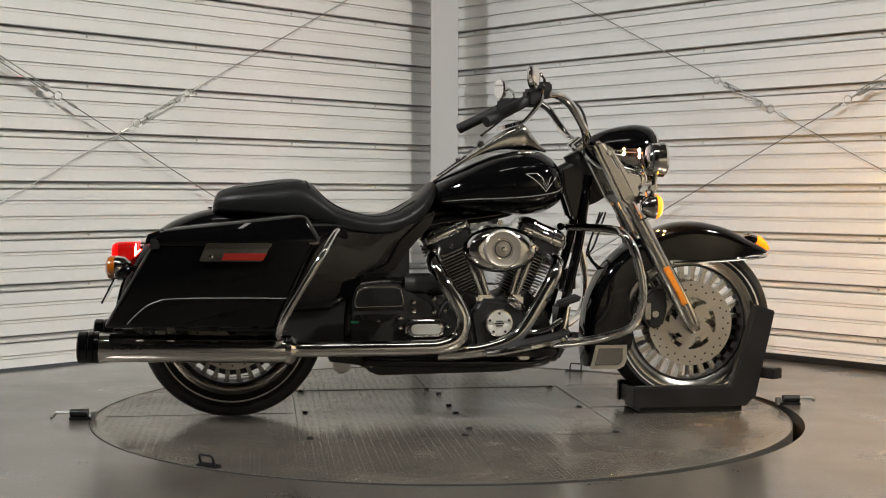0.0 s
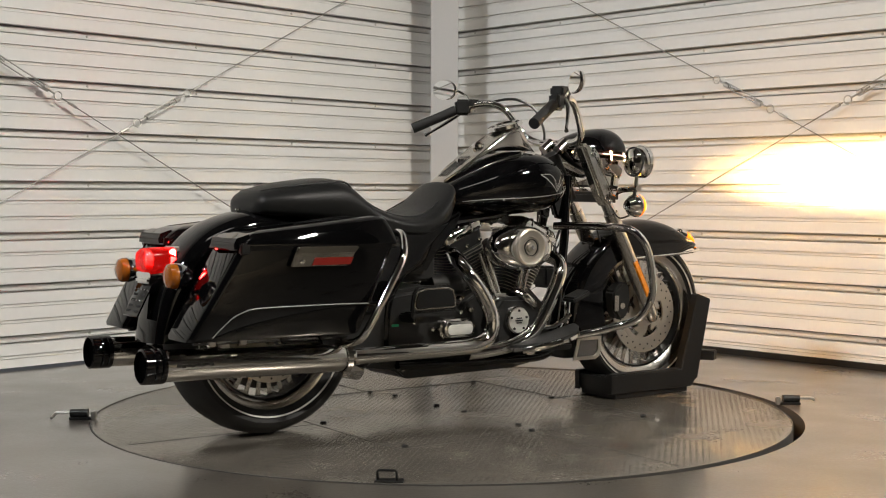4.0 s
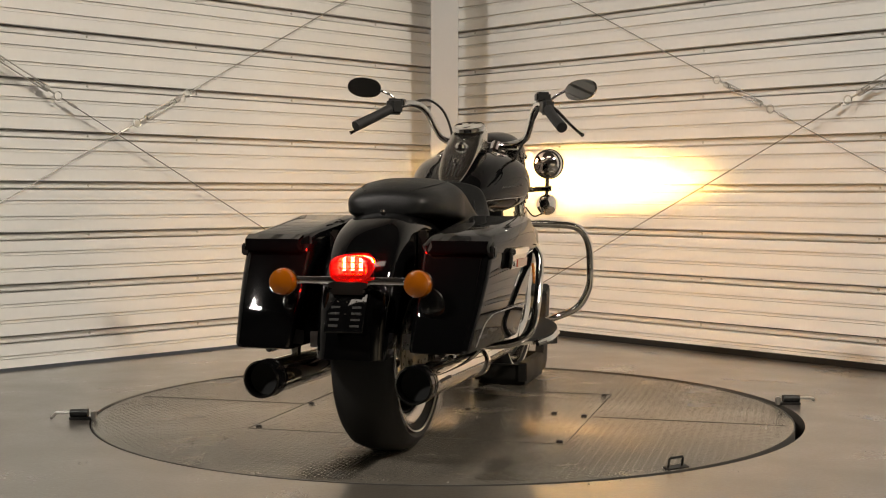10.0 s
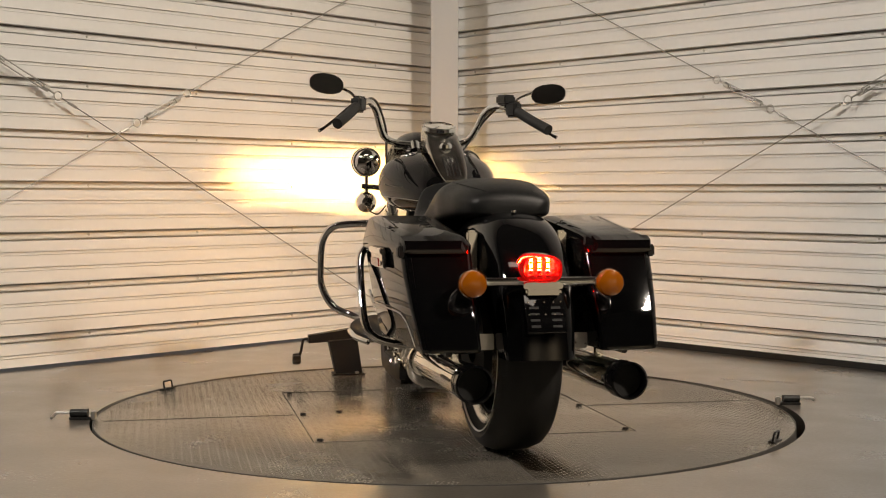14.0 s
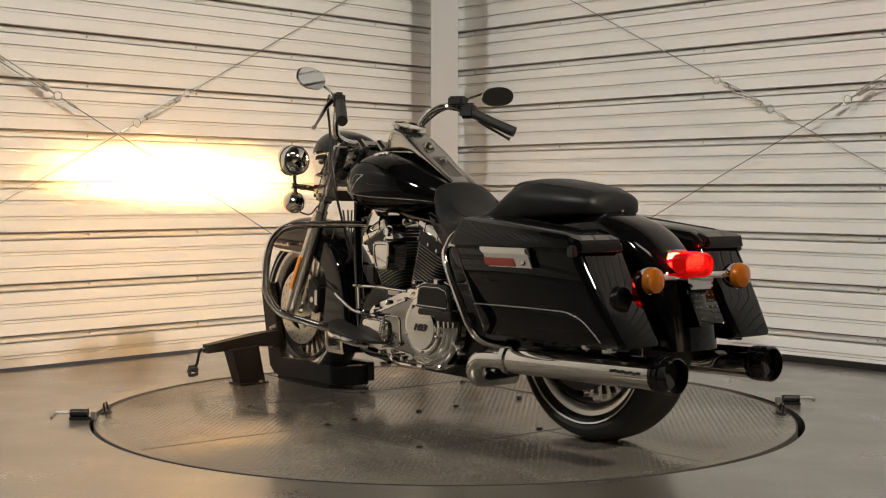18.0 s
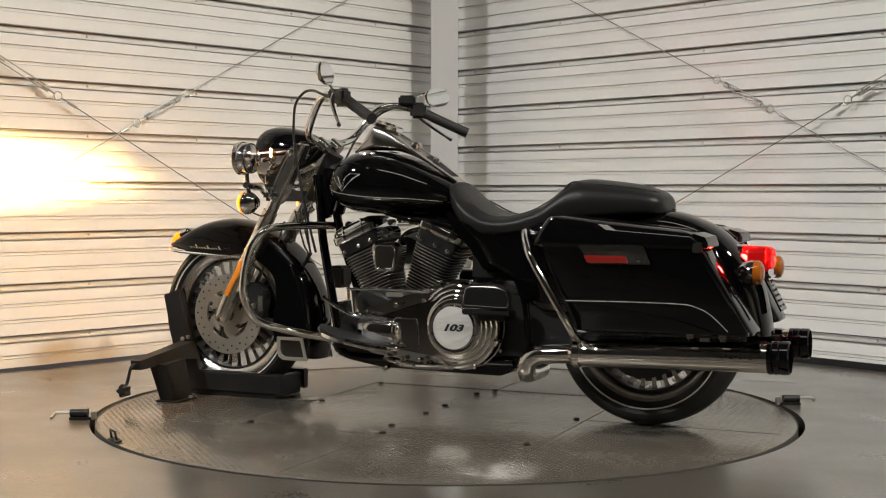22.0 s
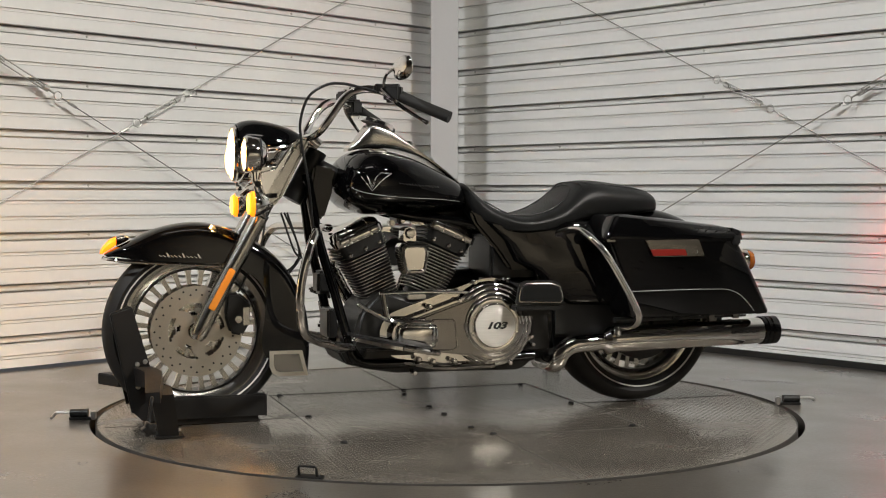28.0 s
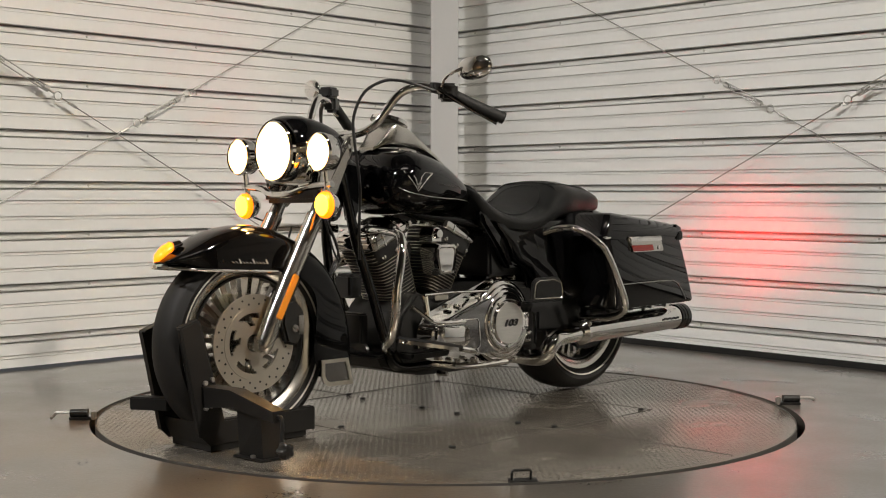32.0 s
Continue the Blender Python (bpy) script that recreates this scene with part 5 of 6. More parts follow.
# pushrod tubes
for a, b in (((0.115, 0.40), (0.055, 0.56)), ((0.135, 0.40), (0.085, 0.56)), ((0.205, 0.40), (0.255, 0.55)), ((0.225, 0.40), (0.285, 0.55))):
    part("pushrod_tube", tube([(a[0], -0.115, a[1]), (b[0], -0.105, b[1])], 0.0105, 12, 0), CHROME, bike, "chrome pushrod tube")
for x in (0.118, 0.218):
    part("lifter_block", box(x - 0.032, x + 0.032, -0.15, -0.09, 0.365, 0.42, 0.008), CHROME, bike, "chrome lifter block")
air = part("air_cleaner", lathe([(0.105, -0.15), (0.118, -0.165), (0.124, -0.2), (0.121, -0.222), (0.105, -0.243), (0.085, -0.252), (0.075, -0.253), (0.0, -0.25)], 56, "y", (0.157, 0, 0.578), 1.03, 0.63), CHROME, bike, "oval chrome air cleaner cover")
part("cover_insert", lathe([(0.066, -0.246), (0.064, -0.262), (0.058, -0.266), (0.05, -0.263), (0.036, -0.263), (0.033, -0.258), (0.017, -0.258), (0.016, -0.268), (0.0, -0.27)], 44, "y", (0.157, 0, 0.582)), STEEL, air, "round stepped cover insert")
part("insert_ring", ring_lathe([(0.026, -0.262), (0.029, -0.262), (0.029, -0.266), (0.026, -0.266)], 36, "y", (0.157, 0, 0.582)), SATIN, air)
part("insert_stud", lathe([(0.009, -0.262), (0.008, -0.274), (0, -0.276)], 14, "y", (0.157, 0, 0.582)), CHROME, air)
part("intake", tube([(0.168, -0.16, 0.58), (0.165, -0.02, 0.56)], 0.05, 16, 0), ENGINE, bike)
cam_cover = part("cam_cover", prism([(0.075, 0.245), (0.20, 0.235), (0.255, 0.28), (0.265, 0.35), (0.22, 0.405), (0.10, 0.41), (0.055, 0.36)], -0.178, -0.12, 0.014, 3), SATIN, bike, "black cam cover")
tc = part("timer_cover", lathe([(0.05, -0.176), (0.05, -0.19), (0.046, -0.196), (0.043, -0.1965)], 40, "y", (0.157, 0, 0.327)), CHROME, cam_cover, "round chrome timer cover")
part("timer_disc", lathe([(0.0435, -0.194), (0.0, -0.1975)], 36, "y", (0.157, 0, 0.327)), BRUSHED, tc, "ribbed pale metal disc")
part("timer_ribs", ribbed(disc_width(0.0415), -0.042, 0.042, 0.0030, -0.1970, 0.0014, (0.157, 0.327)), BRUSHED, tc, "fine level ribs of pale metal")
for dz, hw in ((0.008, 0.018), (0.0, 0.026), (-0.008, 0.018)):
    part("badge_bar", box(0.157 - hw * 0.6, 0.157 + hw * 0.6, -0.2005, -0.1975, 0.327 + dz - 0.002, 0.327 + dz + 0.002), BRAND_BAR, tc)
for k in range(5):
    a = radians(90 + 72 * k)
    part("cover_screw", lathe([(0.0046, -0.197), (0.0046, -0.2008), (0, -0.2012)], 8, "y", (0.157 + 0.034 * math.cos(a), 0, 0.327 + 0.034 * math.sin(a))), SATIN, tc)
part("oil_filter", lathe([(0.034, 0.0), (0.036, 0.06), (0.03, 0.075), (0, 0.077)], 24, "x", (0.30, 0.0, 0.235)), SATIN, bike, "black oil filter")
part("lifter_elbow", tube([(0.24, -0.13, 0.36), (0.235, -0.175, 0.375), (0.205, -0.185, 0.40), (0.19, -0.15, 0.42)], 0.016, 12, 5), CHROME, bike, "polished elbow")
gearbox = part("gearbox", prism([(-0.37, 0.20), (-0.03, 0.20), (-0.02, 0.33), (-0.06, 0.41), (-0.16, 0.46), (-0.34, 0.44), (-0.38, 0.34)], -0.14, 0.15, 0.02, 3), ENGINE, bike, "black gearbox")
gc = part("gearbox_cover", loft([[(x, y, z) for x, z in rounded_rect(-0.155 + k, -0.030 - k, 0.282 + k, 0.338 - k, 0.024)] for y, k in ((-0.14, -0.006), (-0.178, -0.006), (-0.182, 0.0), (-0.195, 0.002), (-0.198, 0.008))]), CHROME, gearbox, "rounded chrome gearbox side cover")
part("cover_panel", loft([[(x, y, z) for x, z in rounded_rect(-0.143, -0.042, 0.293, 0.327, 0.017)] for y in (-0.197, -0.2)]), BRUSHED, gc)
part("panel_ribs", ribbed(lambda z: 0.0505 - (0.017 - math.sqrt(max(0.017 ** 2 - z * z, 0))), -0.0165, 0.0165, 0.0033, -0.1998, 0.0013, (-0.0925, 0.31)), BRUSHED, gc, "bright ribbed panel")
for x, z in ((-0.175, 0.31), (-0.012, 0.315), (-0.175, 0.345), (-0.02, 0.37), (-0.13, 0.40), (-0.06, 0.41), (-0.25, 0.34), (-0.13, 0.37), (-0.06, 0.365)):
    part("case_bolt", lathe([(0.0085, -0.14), (0.0085, -0.16), (0.005, -0.162), (0, -0.162)], 10, "y", (x, 0, z)), CHROME, gearbox)
part("starter", tube([(-0.16, -0.10, 0.455), (-0.02, -0.09, 0.455)], 0.038, 18, 0), ENGINE, bike)
part("oil_pan", prism([(-0.42, 0.195), (-0.30, 0.178), (-0.265, 0.150), (-0.24, 0.144), (0.20, 0.150), (0.30, 0.166), (0.385, 0.188), (0.41, 0.232), (0.36, 0.24), (-0.38, 0.225)], -0.11, 0.12, 0.008, 2), ENGINE, bike, "black oil pan")
for x in (-0.27, 0.0, 0.19, 0.28, 0.33):
    part("pan_bolt", lathe([(0.008, -0.108), (0.008, -0.118), (0, -0.12)], 10, "y", (x, 0, 0.18)), CHROME, bike)


def hull_profile(c0, r0, c1, r1, n=18):
    """Outline round two circles in x and z."""
    dx, dz = c1[0] - c0[0], c1[1] - c0[1]
    d = math.hypot(dx, dz)
    base = math.atan2(dz, dx)
    off = math.acos((r0 - r1) / d)
    out = []
    for k in range(n + 1):
        a = base + off + (2 * math.pi - 2 * off) * k / n
        out.append((c0[0] + r0 * math.cos(a), c0[1] + r0 * math.sin(a)))
    for k in range(n + 1):
        a = base - off + 2 * off * k / n
        out.append((c1[0] + r1 * math.cos(a), c1[1] + r1 * math.sin(a)))
    return out


primary = part("primary_cover", prism(hull_profile((-0.125, 0.32), 0.155, (0.19, 0.288), 0.085), 0.13, 0.20, 0.034, 6), CHROME, bike, "chrome primary cover")
part("primary_step", prism(hull_profile((-0.122, 0.317), 0.115, (0.17, 0.288), 0.05), 0.196, 0.212, 0.013, 4), DARK_CHROME, primary)
for r, y0, y1 in ((0.146, 0.186, 0.202), (0.130, 0.194, 0.209), (0.114, 0.200, 0.215)):
    part("boss_step", ring_lathe([(r - 0.022, y0), (r, y0), (r, y1 - 0.009), (r - 0.003, y1 - 0.004), (r - 0.009, y1), (r - 0.022, y1)], 56, "y", (-0.122, 0, 0.316)), CHROME, primary, "stepped chrome rim about the derby cover")
for x, z in ((0.09, 0.195), (0.0, 0.182), (-0.09, 0.178), (-0.19, 0.19), (-0.255, 0.262), (-0.275, 0.24), (0.158, 0.158)):
    part("case_bolt", lathe([(0.009, 0.15), (0.009, 0.192), (0.006, 0.196), (0, 0.196)], 6, "y", (x, 0, z)), CHROME, primary, "bright hexagon bolt")
part("name_plate", box(0.106, 0.172, 0.146, 0.152, 0.404, 0.421, 0.004), SATIN_ALU, bike, "small blank metal plate on the crankcase")
part("case_lug", box(0.09, 0.112, 0.13, 0.155, 0.388, 0.406, 0.004), ALU, bike)
derby = part("derby_cover", lathe([(0.098, 0.19), (0.098, 0.217), (0.095, 0.224), (0.090, 0.226), (0.077, 0.224), (0.075, 0.229), (0.072, 0.233)], 56, "y", (-0.118, 0, 0.314)), CHROME, primary, "round chrome derby cover")
part("derby_face", lathe([(0.0725, 0.231), (0.0725, 0.2335), (0.0, 0.2336)], 48, "y", (-0.118, 0, 0.314)), BRUSHED, derby, "ribbed brushed metal face")
digits = bpy.data.curves.new("digits", "FONT")
digits.body, digits.size, digits.extrude, digits.align_x, digits.align_y, digits.shear, digits.offset = "103", 0.033, 0.0012, "CENTER", "CENTER", 0.3, 0.0013
dig_src = new("digits_source", digits)
dg = bpy.context.evaluated_depsgraph_get()
dig_me = bpy.data.meshes.new_from_object(dig_src.evaluated_get(dg))
bpy.data.objects.remove(dig_src)
dig_me.materials.clear()
dig_me.materials.append(BRAND_BAR)
part("face_ribs", ribbed(disc_width(0.071), -0.072, 0.072, 0.0038, 0.2334, 0.0009, (-0.118, 0.314)), BRUSHED, derby, "fine level ribs")
part("digits", dig_me, BRAND_BAR, derby, "dark raised digits 103", at=pose(-0.118, 0.2365, 0.314, 90, 0, 180) @ Matrix.Diagonal((1.5, 0.95, 1, 1)))
for k in range(5):
    a = radians(54 + 72 * k)
    part("derby_screw", lathe([(0.0058, 0.223), (0.0058, 0.231), (0, 0.232)], 10, "y", (-0.118 + 0.084 * math.cos(a), 0, 0.314 + 0.084 * math.sin(a))), CHROME, derby)
for x, z in ((-0.18, 0.468), (-0.055, 0.462), (0.0, 0.40), (0.11, 0.382), (0.255, 0.34), (0.268, 0.26), (0.15, 0.205), (0.02, 0.195), (-0.19, 0.182), (-0.27, 0.27)):
    part("primary_screw", lathe([(0.0085, 0.18), (0.0085, 0.206), (0.005, 0.209), (0, 0.209)], 10, "y", (x * 0.97, 0, z)), CHROME, primary)
INSPECT = [(0.112, 0.236), (0.030, 0.234), (0.016, 0.242), (0.015, 0.252), (0.022, 0.330), (0.030, 0.338), (0.100, 0.338), (0.110, 0.330)]
part("inspection_cover", prism(INSPECT, 0.2, 0.214, 0.004, 2), DARK_CHROME, primary, "flat inspection cover")
part("cover_bead", tube([(x, 0.2145, z) for x, z in INSPECT + INSPECT[:1]], 0.0022, 6, 0), CHROME, primary, "bright bead round the inspection cover")
stator = part("alternator_bulge", loft([[(x, y, z) for x, z in rounded_rect(0.086 + k, 0.226 - k, 0.244 + k, 0.324 - k, 0.026)] for y, k in ((0.19, -0.004), (0.214, -0.002), (0.224, 0.001), (0.230, 0.006), (0.233, 0.014))]), CHROME, primary, "rounded chrome cover ahead of the clutch")
for x in (0.094, 0.106):
    part("cover_band", tube([(x, 0.212, 0.250), (x, 0.229, 0.258), (x, 0.234, 0.284), (x, 0.229, 0.312), (x, 0.212, 0.320)], 0.0035, 8, 3), CHROME, stator, "raised bright band")
HORN = [(0.124, 0.494), (0.186, 0.492), (0.194, 0.500), (0.208, 0.560), (0.208, 0.585), (0.198, 0.597), (0.118, 0.597), (0.107, 0.585), (0.107, 0.562), (0.117, 0.502)]
hornc = part("horn_cover", loft([[(0.157 + (x - 0.157) * k, y, 0.545 + (z - 0.545) * k) for x, z in HORN] for y, k in ((0.115, 0.98), (0.160, 1.0), (0.186, 0.97), (0.192, 0.93), (0.194, 0.80), (0.190, 0.72), (0.190, 0.05))]), CHROME, bike, "chrome cowbell horn cover")
part("horn_bracket", loft([[(x, y, z) for x, z in ((0.142, 0.604), (0.186, 0.604), (0.186, 0.636), (0.178, 0.648), (0.164, 0.652), (0.150, 0.648), (0.142, 0.636))] for y in (0.09, 0.15)]), CHROME, hornc, "chrome arched horn bracket")
part("horn_stud", lathe([(0.022, 0.09), (0.022, 0.14), (0.014, 0.165), (0, 0.167)], 20, "y", (0.164, 0, 0.630)), CHROME, hornc)
part("shift_linkage", tube([(-0.02, 0.215, 0.43), (0.15, 0.215, 0.435), (0.29, 0.215, 0.432)], 0.005, 8, 0), CHROME, bike, "chrome shift linkage rod")
part("shift_arm", tube([(0.275, 0.2, 0.43), (0.262, 0.205, 0.35)], 0.011, 10, 0), CHROME, bike)
part("shift_lever", tube([(0.37, 0.24, 0.40), (0.30, 0.235, 0.36), (0.245, 0.23, 0.34), (0.12, 0.24, 0.335)], 0.007, 8, 4), CHROME, bike)

# frame
for s in (-1, 1):
    part("down_tube", tube([(0.50, s * 0.045, 0.83), (0.478, s * 0.06, 0.70), (0.46, s * 0.075, 0.594), (0.417, s * 0.1, 0.436), (0.374, s * 0.12, 0.276), (0.335, s * 0.13, 0.195), (0.15, s * 0.13, 0.185), (-0.3, s * 0.13, 0.195)], 0.0165, 12, 6), BLACK, bike, "black frame down tube")
    part("frame_rail", tube([(0.40, s * 0.05, 0.80), (0.2, s * 0.06, 0.70), (-0.06, s * 0.10, 0.66), (-0.24, s * 0.135, 0.60), (-0.34, s * 0.14, 0.42), (-0.36, s * 0.135, 0.22)], 0.0165, 12, 6), BLACK, bike)
    part("frame_gusset", prism([(-0.36, 0.26), (-0.36, 0.42), (-0.60, 0.42), (-0.635, 0.34), (-0.60, 0.275), (-0.48, 0.255)], s * 0.14 - 0.02, s * 0.14 + 0.02, 0.01, 2), SATIN, bike, "black rear frame gusset")
    part("swingarm", tube([(-0.34, s * 0.13, 0.315), (-0.55, s * 0.125, 0.31), (-0.745, s * 0.125, 0.313)], 0.021, 10, 3), SATIN, bike, "black swingarm")
    part("shock_absorber", tube([(-0.70, s * 0.122, 0.34), (-0.60, s * 0.122, 0.56)], 0.024, 14, 0), SATIN, bike)
    SC = [(-0.10, 0.675), (-0.175, 0.605), (-0.215, 0.53), (-0.30, 0.49), (-0.345, 0.42), (-0.42, 0.375), (-0.57, 0.37), (-0.61, 0.45), (-0.57, 0.60), (-0.50, 0.67), (-0.40, 0.672), (-0.24, 0.650)]
    part("side_cover", loft([[(-0.38 + (x + 0.38) * k, s * (y + 0.035 * max(-x - 0.12, 0) / 0.48), 0.545 + (z - 0.545) * k) for x, z in SC] for y, k in ((0.115, 1.0), (0.150, 1.0), (0.163, 0.965), (0.170, 0.90), (0.173, 0.75), (0.174, 0.4))]), BLACK, bike, "gloss black side cover")
    part("frame_cover", prism([(-0.07, 0.66), (-0.05, 0.71), (-0.20, 0.64), (-0.30, 0.635), (-0.36, 0.60), (-0.30, 0.50), (-0.2, 0.50), (-0.15, 0.57)], s * 0.135 - 0.02, s * 0.135 + 0.02, 0.01, 2), BLACK, bike)
    # engine guard
    part("engine_guard", tube([(0.425, s * 0.06, 0.648), (0.47, s * 0.14, 0.65), (0.515, s * 0.28, 0.648), (0.54, s * 0.355, 0.635), (0.57, s * 0.392, 0.58), (0.595, s * 0.398, 0.48), (0.597, s * 0.392, 0.40), (0.575, s * 0.35, 0.325), (0.52, s * 0.27, 0.288), (0.44, s * 0.2, 0.262), (0.36, s * 0.135, 0.245)], 0.0142, 14, 6), CHROME, bike, "chrome engine guard bar")
    # rider boards
    outline = [(0.10, 0.20), (0.40, 0.20)] + [(0.40 - 0.30 * k / 14, 0.215 + 0.115 * max(math.sin(math.pi * k / 14), 0) ** 0.6) for k in range(15)]
    def board(z0, z1, grow):
        cx, cy = 0.25, 0.25
        return loft([[(cx + (x - cx) * (1 + grow), s * (cy + (y - cy) * (1 + grow)), z + (x - cx) * 0.20) for x, y in outline] for z in (z0, z1)])
    bd = part("floorboard", board(0.254, 0.266, 0.03), CHROME, bike, "rider floorboard with chrome rim")
    part("board_pad", board(0.2665, 0.275, -0.03), RUBBER, bd, "black rubber pad")
    part("board_bracket", box(0.16, 0.34, s * 0.2 - 0.07, s * 0.2 + 0.01, 0.222, 0.246, 0.006), SATIN, bd)
    part("heel_edge", tube([(0.24, s * 0.333, 0.262), (0.16, s * 0.322, 0.246), (0.105, s * 0.285, 0.234)], 0.010, 10, 4), CHROME, bd, "bright rolled heel edge")
    # passenger boards, folded up
    po = [(-0.347, 0.386), (-0.170, 0.390), (-0.176, 0.425), (-0.182, 0.455), (-0.196, 0.468), (-0.215, 0.470), (-0.30, 0.470), (-0.322, 0.466), (-0.336, 0.452), (-0.344, 0.42)]
    rim = [(-0.331, 0.395), (-0.190, 0.398), (-0.180, 0.402), (-0.182, 0.425), (-0.189, 0.452), (-0.208, 0.460), (-0.294, 0.460), (-0.327, 0.450), (-0.338, 0.420), (-0.338, 0.402)]
    pb = part("passenger_board", prism(po, s * 0.284 - 0.009, s * 0.284 + 0.009, 0.004, 2), SATIN, bike, "folded passenger footboard, black with bright rim")
    part("board_rim", tube([(x, s * 0.2935, z) for x, z in rim + rim[:1]], 0.0026, 6, 0), ALU, pb, "thin bright rim")
    part("board_pad", prism([(-0.262 + (x + 0.262) * 0.95, 0.428 + (z - 0.428) * 0.92) for x, z in rim], s * 0.294 - 0.0025, s * 0.294 + 0.0025, 0.0015, 1), VINYL, pb, "dark rubber pad")
    part("board_hinge", box(-0.345, -0.172, s * 0.262 - 0.026, s * 0.262 + 0.026, 0.366, 0.386, 0.004), SATIN, pb)
    part("board_mount", box(-0.31, -0.21, s * 0.20 - 0.05, s * 0.20 + 0.05, 0.345, 0.374, 0.006), SATIN, pb)
part("brake_pedal", tube([(0.20, -0.2, 0.30), (0.30, -0.21, 0.30), (0.37, -0.22, 0.34)], 0.008, 10, 4), CHROME, bike)
part("pedal_pad", move(box(-0.04, 0.04, -0.035, 0.035, -0.01, 0.01, 0.006), Matrix.Translation((0.385, -0.235, 0.405)) @ Matrix.Rotation(radians(-20), 4, "Y")), RUBBER, bike, "black rubber brake pedal pad")
part("battery_box", box(-0.44, -0.14, -0.12, 0.12, 0.47, 0.62, 0.01), SATIN, bike)
part("side_stand", tube([(0.18, 0.14, 0.19), (0.06, 0.19, 0.172), (-0.12, 0.22, 0.178)], 0.009, 10, 4), CHROME, bike, "folded chrome side stand")
part("horn_bracket", box(0.40, 0.46, -0.04, 0.04, 0.42, 0.50, 0.01), SATIN, bike)
part("voltage_regulator", box(0.395, 0.43, -0.06, 0.06, 0.27, 0.37, 0.006), SATIN, bike)

# exhaust
part("front_header", tube([(0.345, -0.085, 0.55), (0.362, -0.15, 0.53), (0.348, -0.19, 0.49), (0.295, -0.2, 0.395), (0.245, -0.2, 0.315), (0.2, -0.197, 0.272), (0.12, -0.193, 0.243), (0.03, -0.188, 0.230), (-0.05, -0.18, 0.226)], 0.0245, 16, 6), CHROME, bike, "chrome front exhaust header")
part("rear_header", tube([(-0.045, -0.09, 0.56), (-0.06, -0.15, 0.53), (-0.035, -0.19, 0.475), (0.005, -0.205, 0.41), (0.032, -0.208, 0.345), (0.02, -0.21, 0.285), (-0.04, -0.212, 0.255), (-0.14, -0.212, 0.250), (-0.34, -0.213, 0.250), (-0.55, -0.213, 0.250)], 0.0265, 18, 6), CHROME, bike, "chrome rear exhaust pipe")
part("crossover_pipe", tube([(-0.57, 0.213, 0.248), (-0.47, 0.213, 0.242), (-0.415, 0.211, 0.236), (-0.380, 0.207, 0.214), (-0.366, 0.195, 0.182), (-0.362, 0.155, 0.166), (-0.362, 0.03, 0.166)], 0.032, 20, 6), CHROME, bike, "chrome crossover elbow")
for s in (-1, 1):
    y = s * 0.213
    D = Matrix.Translation((-0.55, y, 0.250)) @ Matrix.Rotation(radians(1.4), 4, "Y")
    mf = part("muffler", move(lathe([(0.027, 0.03), (0.031, 0.0), (0.043, -0.012), (0.0455, -0.03), (0.0475, -0.612)], 36, "x"), D), CHROME, bike, "long chrome muffler")
    part("muffler_collar", move(ring_lathe([(0.045, -0.012), (0.0495, -0.012), (0.0505, 0.006), (0.036, 0.022), (0.028, 0.022)], 36, "x"), D), CHROME, mf)
    part("muffler_tip", move(ring_lathe([(0.0475, -0.610), (0.0515, -0.612), (0.052, -0.624), (0.049, -0.627), (0.052, -0.63), (0.052, -0.642), (0.049, -0.646), (0.052, -0.65), (0.0515, -0.674), (0.046, -0.678), (0.044, -0.66), (0.044, -0.610)], 40, "x"), D), BLACK, mf, "black grooved muffler tip")
    part("muffler_baffle", move(lathe([(0.0445, -0.64), (0.03, -0.63), (0.0, -0.62)], 28, "x"), D), PIT, mf)
    part("muffler_bracket", box(-0.98, -0.95, y - 0.01, y + 0.01, 0.30, 0.335, 0.003), CHROME, mf)
    for i in range(8):
        part("script_bar", box(-0.012, 0.0, -0.0012, 0.0012, -0.004, 0.004), BRAND_BAR, mf, at=pose(-1.02 - i * 0.0145, s * 0.2607, 0.266 + (i % 2) * 0.002))
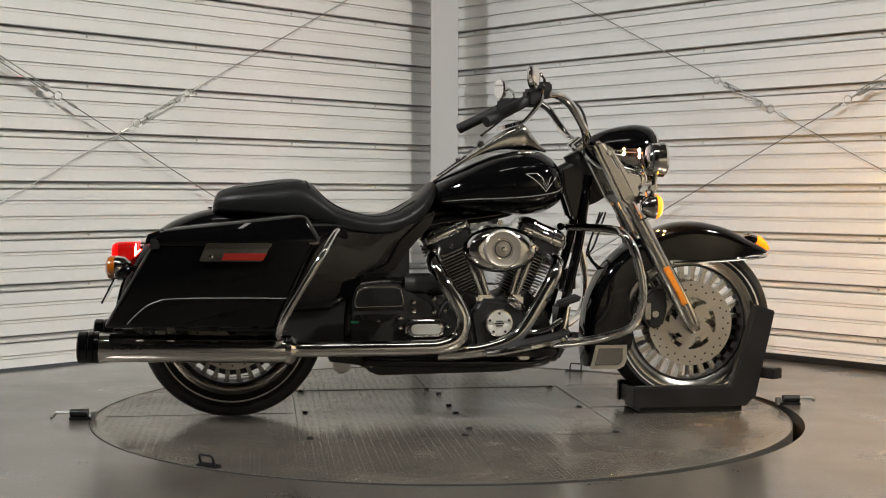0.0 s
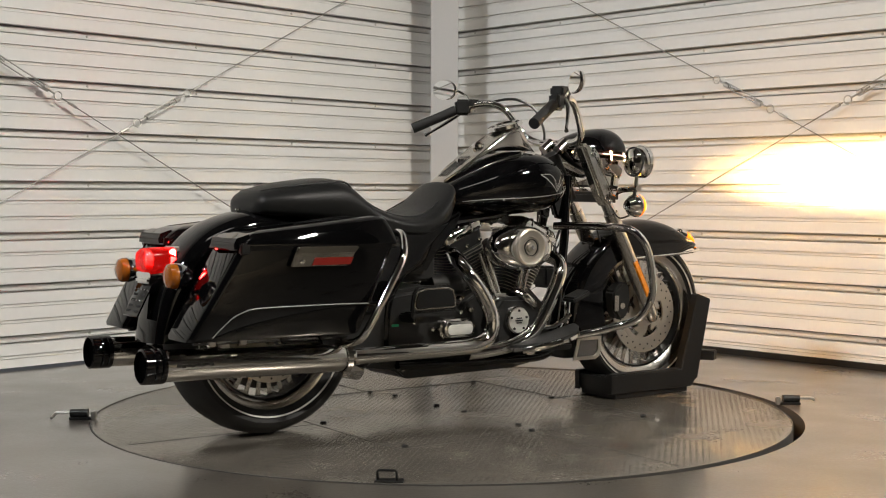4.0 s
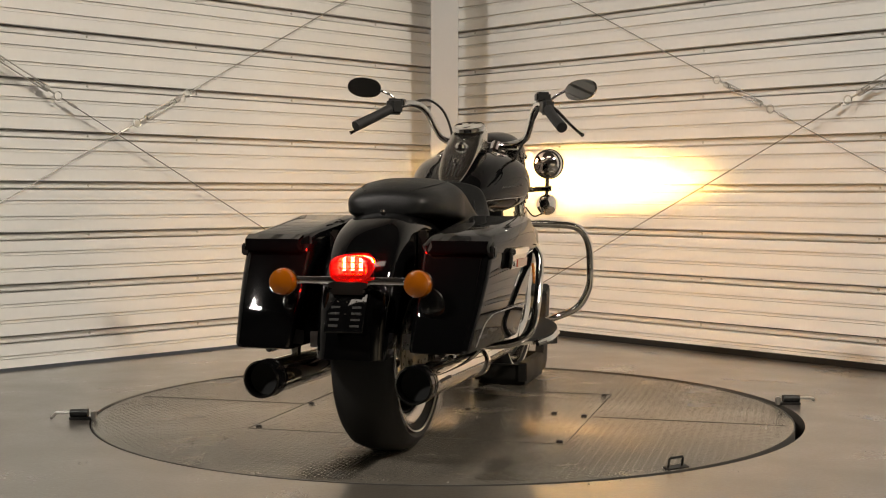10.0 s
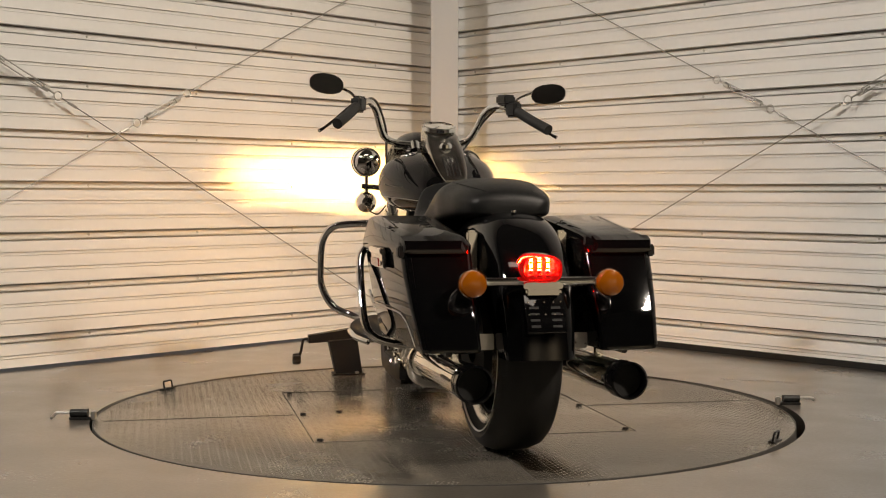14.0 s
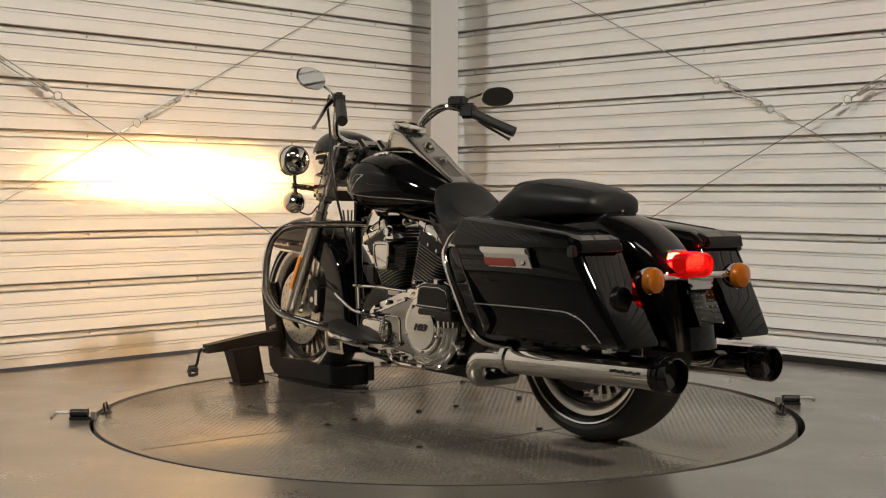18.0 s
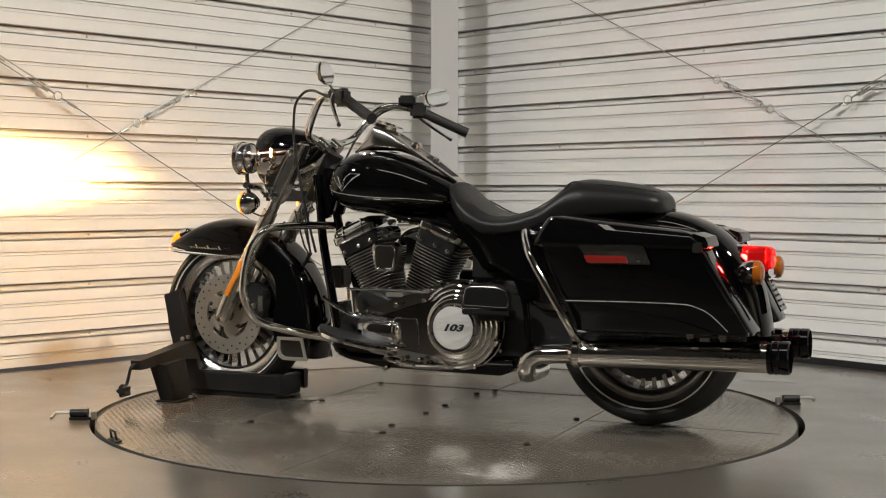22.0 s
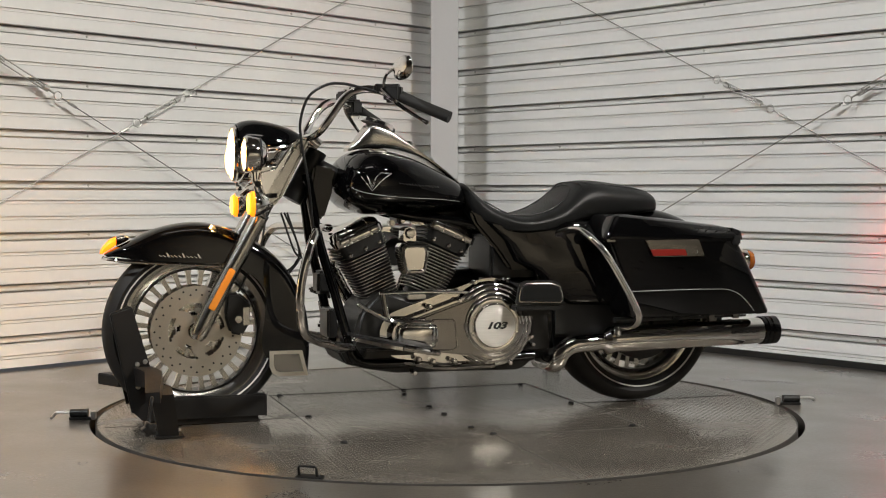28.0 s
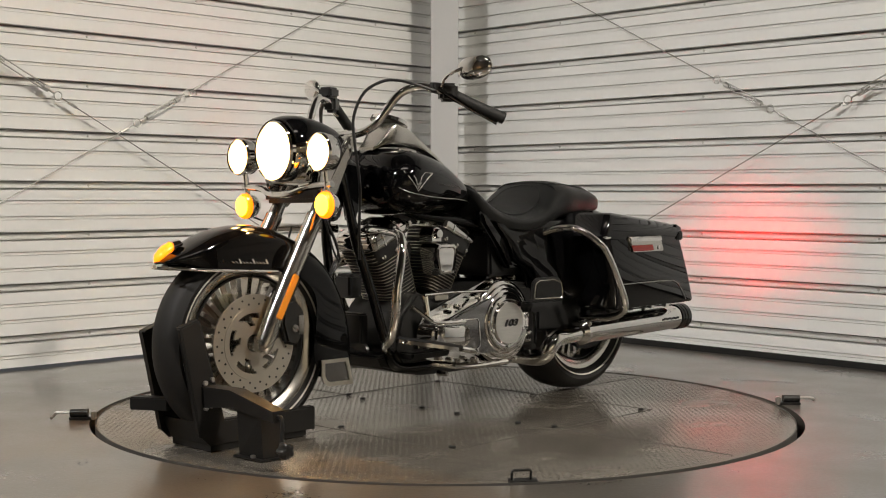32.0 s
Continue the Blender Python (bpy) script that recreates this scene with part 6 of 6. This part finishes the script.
part("rear_axle_cover", lathe([(0.018, -0.15), (0.016, -0.165), (0, -0.168)], 16, "y", AXR), CHROME, bike)
part("belt_guard", box(-0.72, -0.40, 0.09, 0.12, 0.36, 0.37, 0.004), SATIN, bike)

# black inner panels that close the middle of the frame
part("inner_panel", box(-0.64, -0.36, -0.118, 0.118, 0.36, 0.64, 0.01), BLACK, bike, "black inner panel")
part("paint_mark", box(-0.342, -0.316, -0.1635, -0.1615, 0.329, 0.337), GREEN_MARK, gearbox, "small green paint mark")
part("engine_mount", lathe([(0.026, -0.12), (0.026, -0.135), (0.018, -0.142), (0.0, -0.143)], 20, "y", (0.255, 0, 0.205)), ALU, bike, "polished mount cap")
for x, z in ((0.30, 0.19), (0.335, 0.215), (0.20, 0.19), (0.345, 0.195)):
    part("mount_bolt", lathe([(0.009, -0.125), (0.009, -0.14), (0.005, -0.142), (0, -0.142)], 10, "y", (x, 0, z)), CHROME, bike)
part("brake_linkage", tube([(0.33, -0.17, 0.235), (0.38, -0.18, 0.30), (0.40, -0.17, 0.38)], 0.011, 10, 4), CHROME, bike, "chrome brake pedal arm")
part("tank_mount", box(0.15, 0.18, -0.05, 0.05, 0.66, 0.70, 0.006), SATIN, bike)
part("backbone", tube([(0.46, 0, 0.86), (0.2, 0, 0.74), (-0.1, 0, 0.68), (-0.3, 0, 0.60)], 0.03, 14, 4), SATIN, bike)
for y in (0.131, -0.142):
    part("bag_bracket", box(-1.004, -0.998, y - 0.026, y + 0.026, 0.331, 0.376, 0.002), GALV, bike, "bright steel bracket tab under the bag")


def turn(t):
    """Degrees turned by the table at t seconds."""
    s = (t - 16.0) / 16.0
    return 7.730 + 6.8355 * t + 1.355 * (s * s - 1) + 0.465 * (s ** 3 - s)


def motions():
    ride = [(float(t), pose(0, 0, 0, 0, 0, turn(t))) for t in range(0, 33, 2)]
    walk(turntable, ride)
    offset = pose(0, -0.03, 0)
    walk(chock, [(t, m @ offset @ pose(0, 0, 0.0018)) for t, m in ride])
    walk(bike, [(t, m @ offset @ pose(0, 0, 0.0018)) for t, m in ride])


motions()
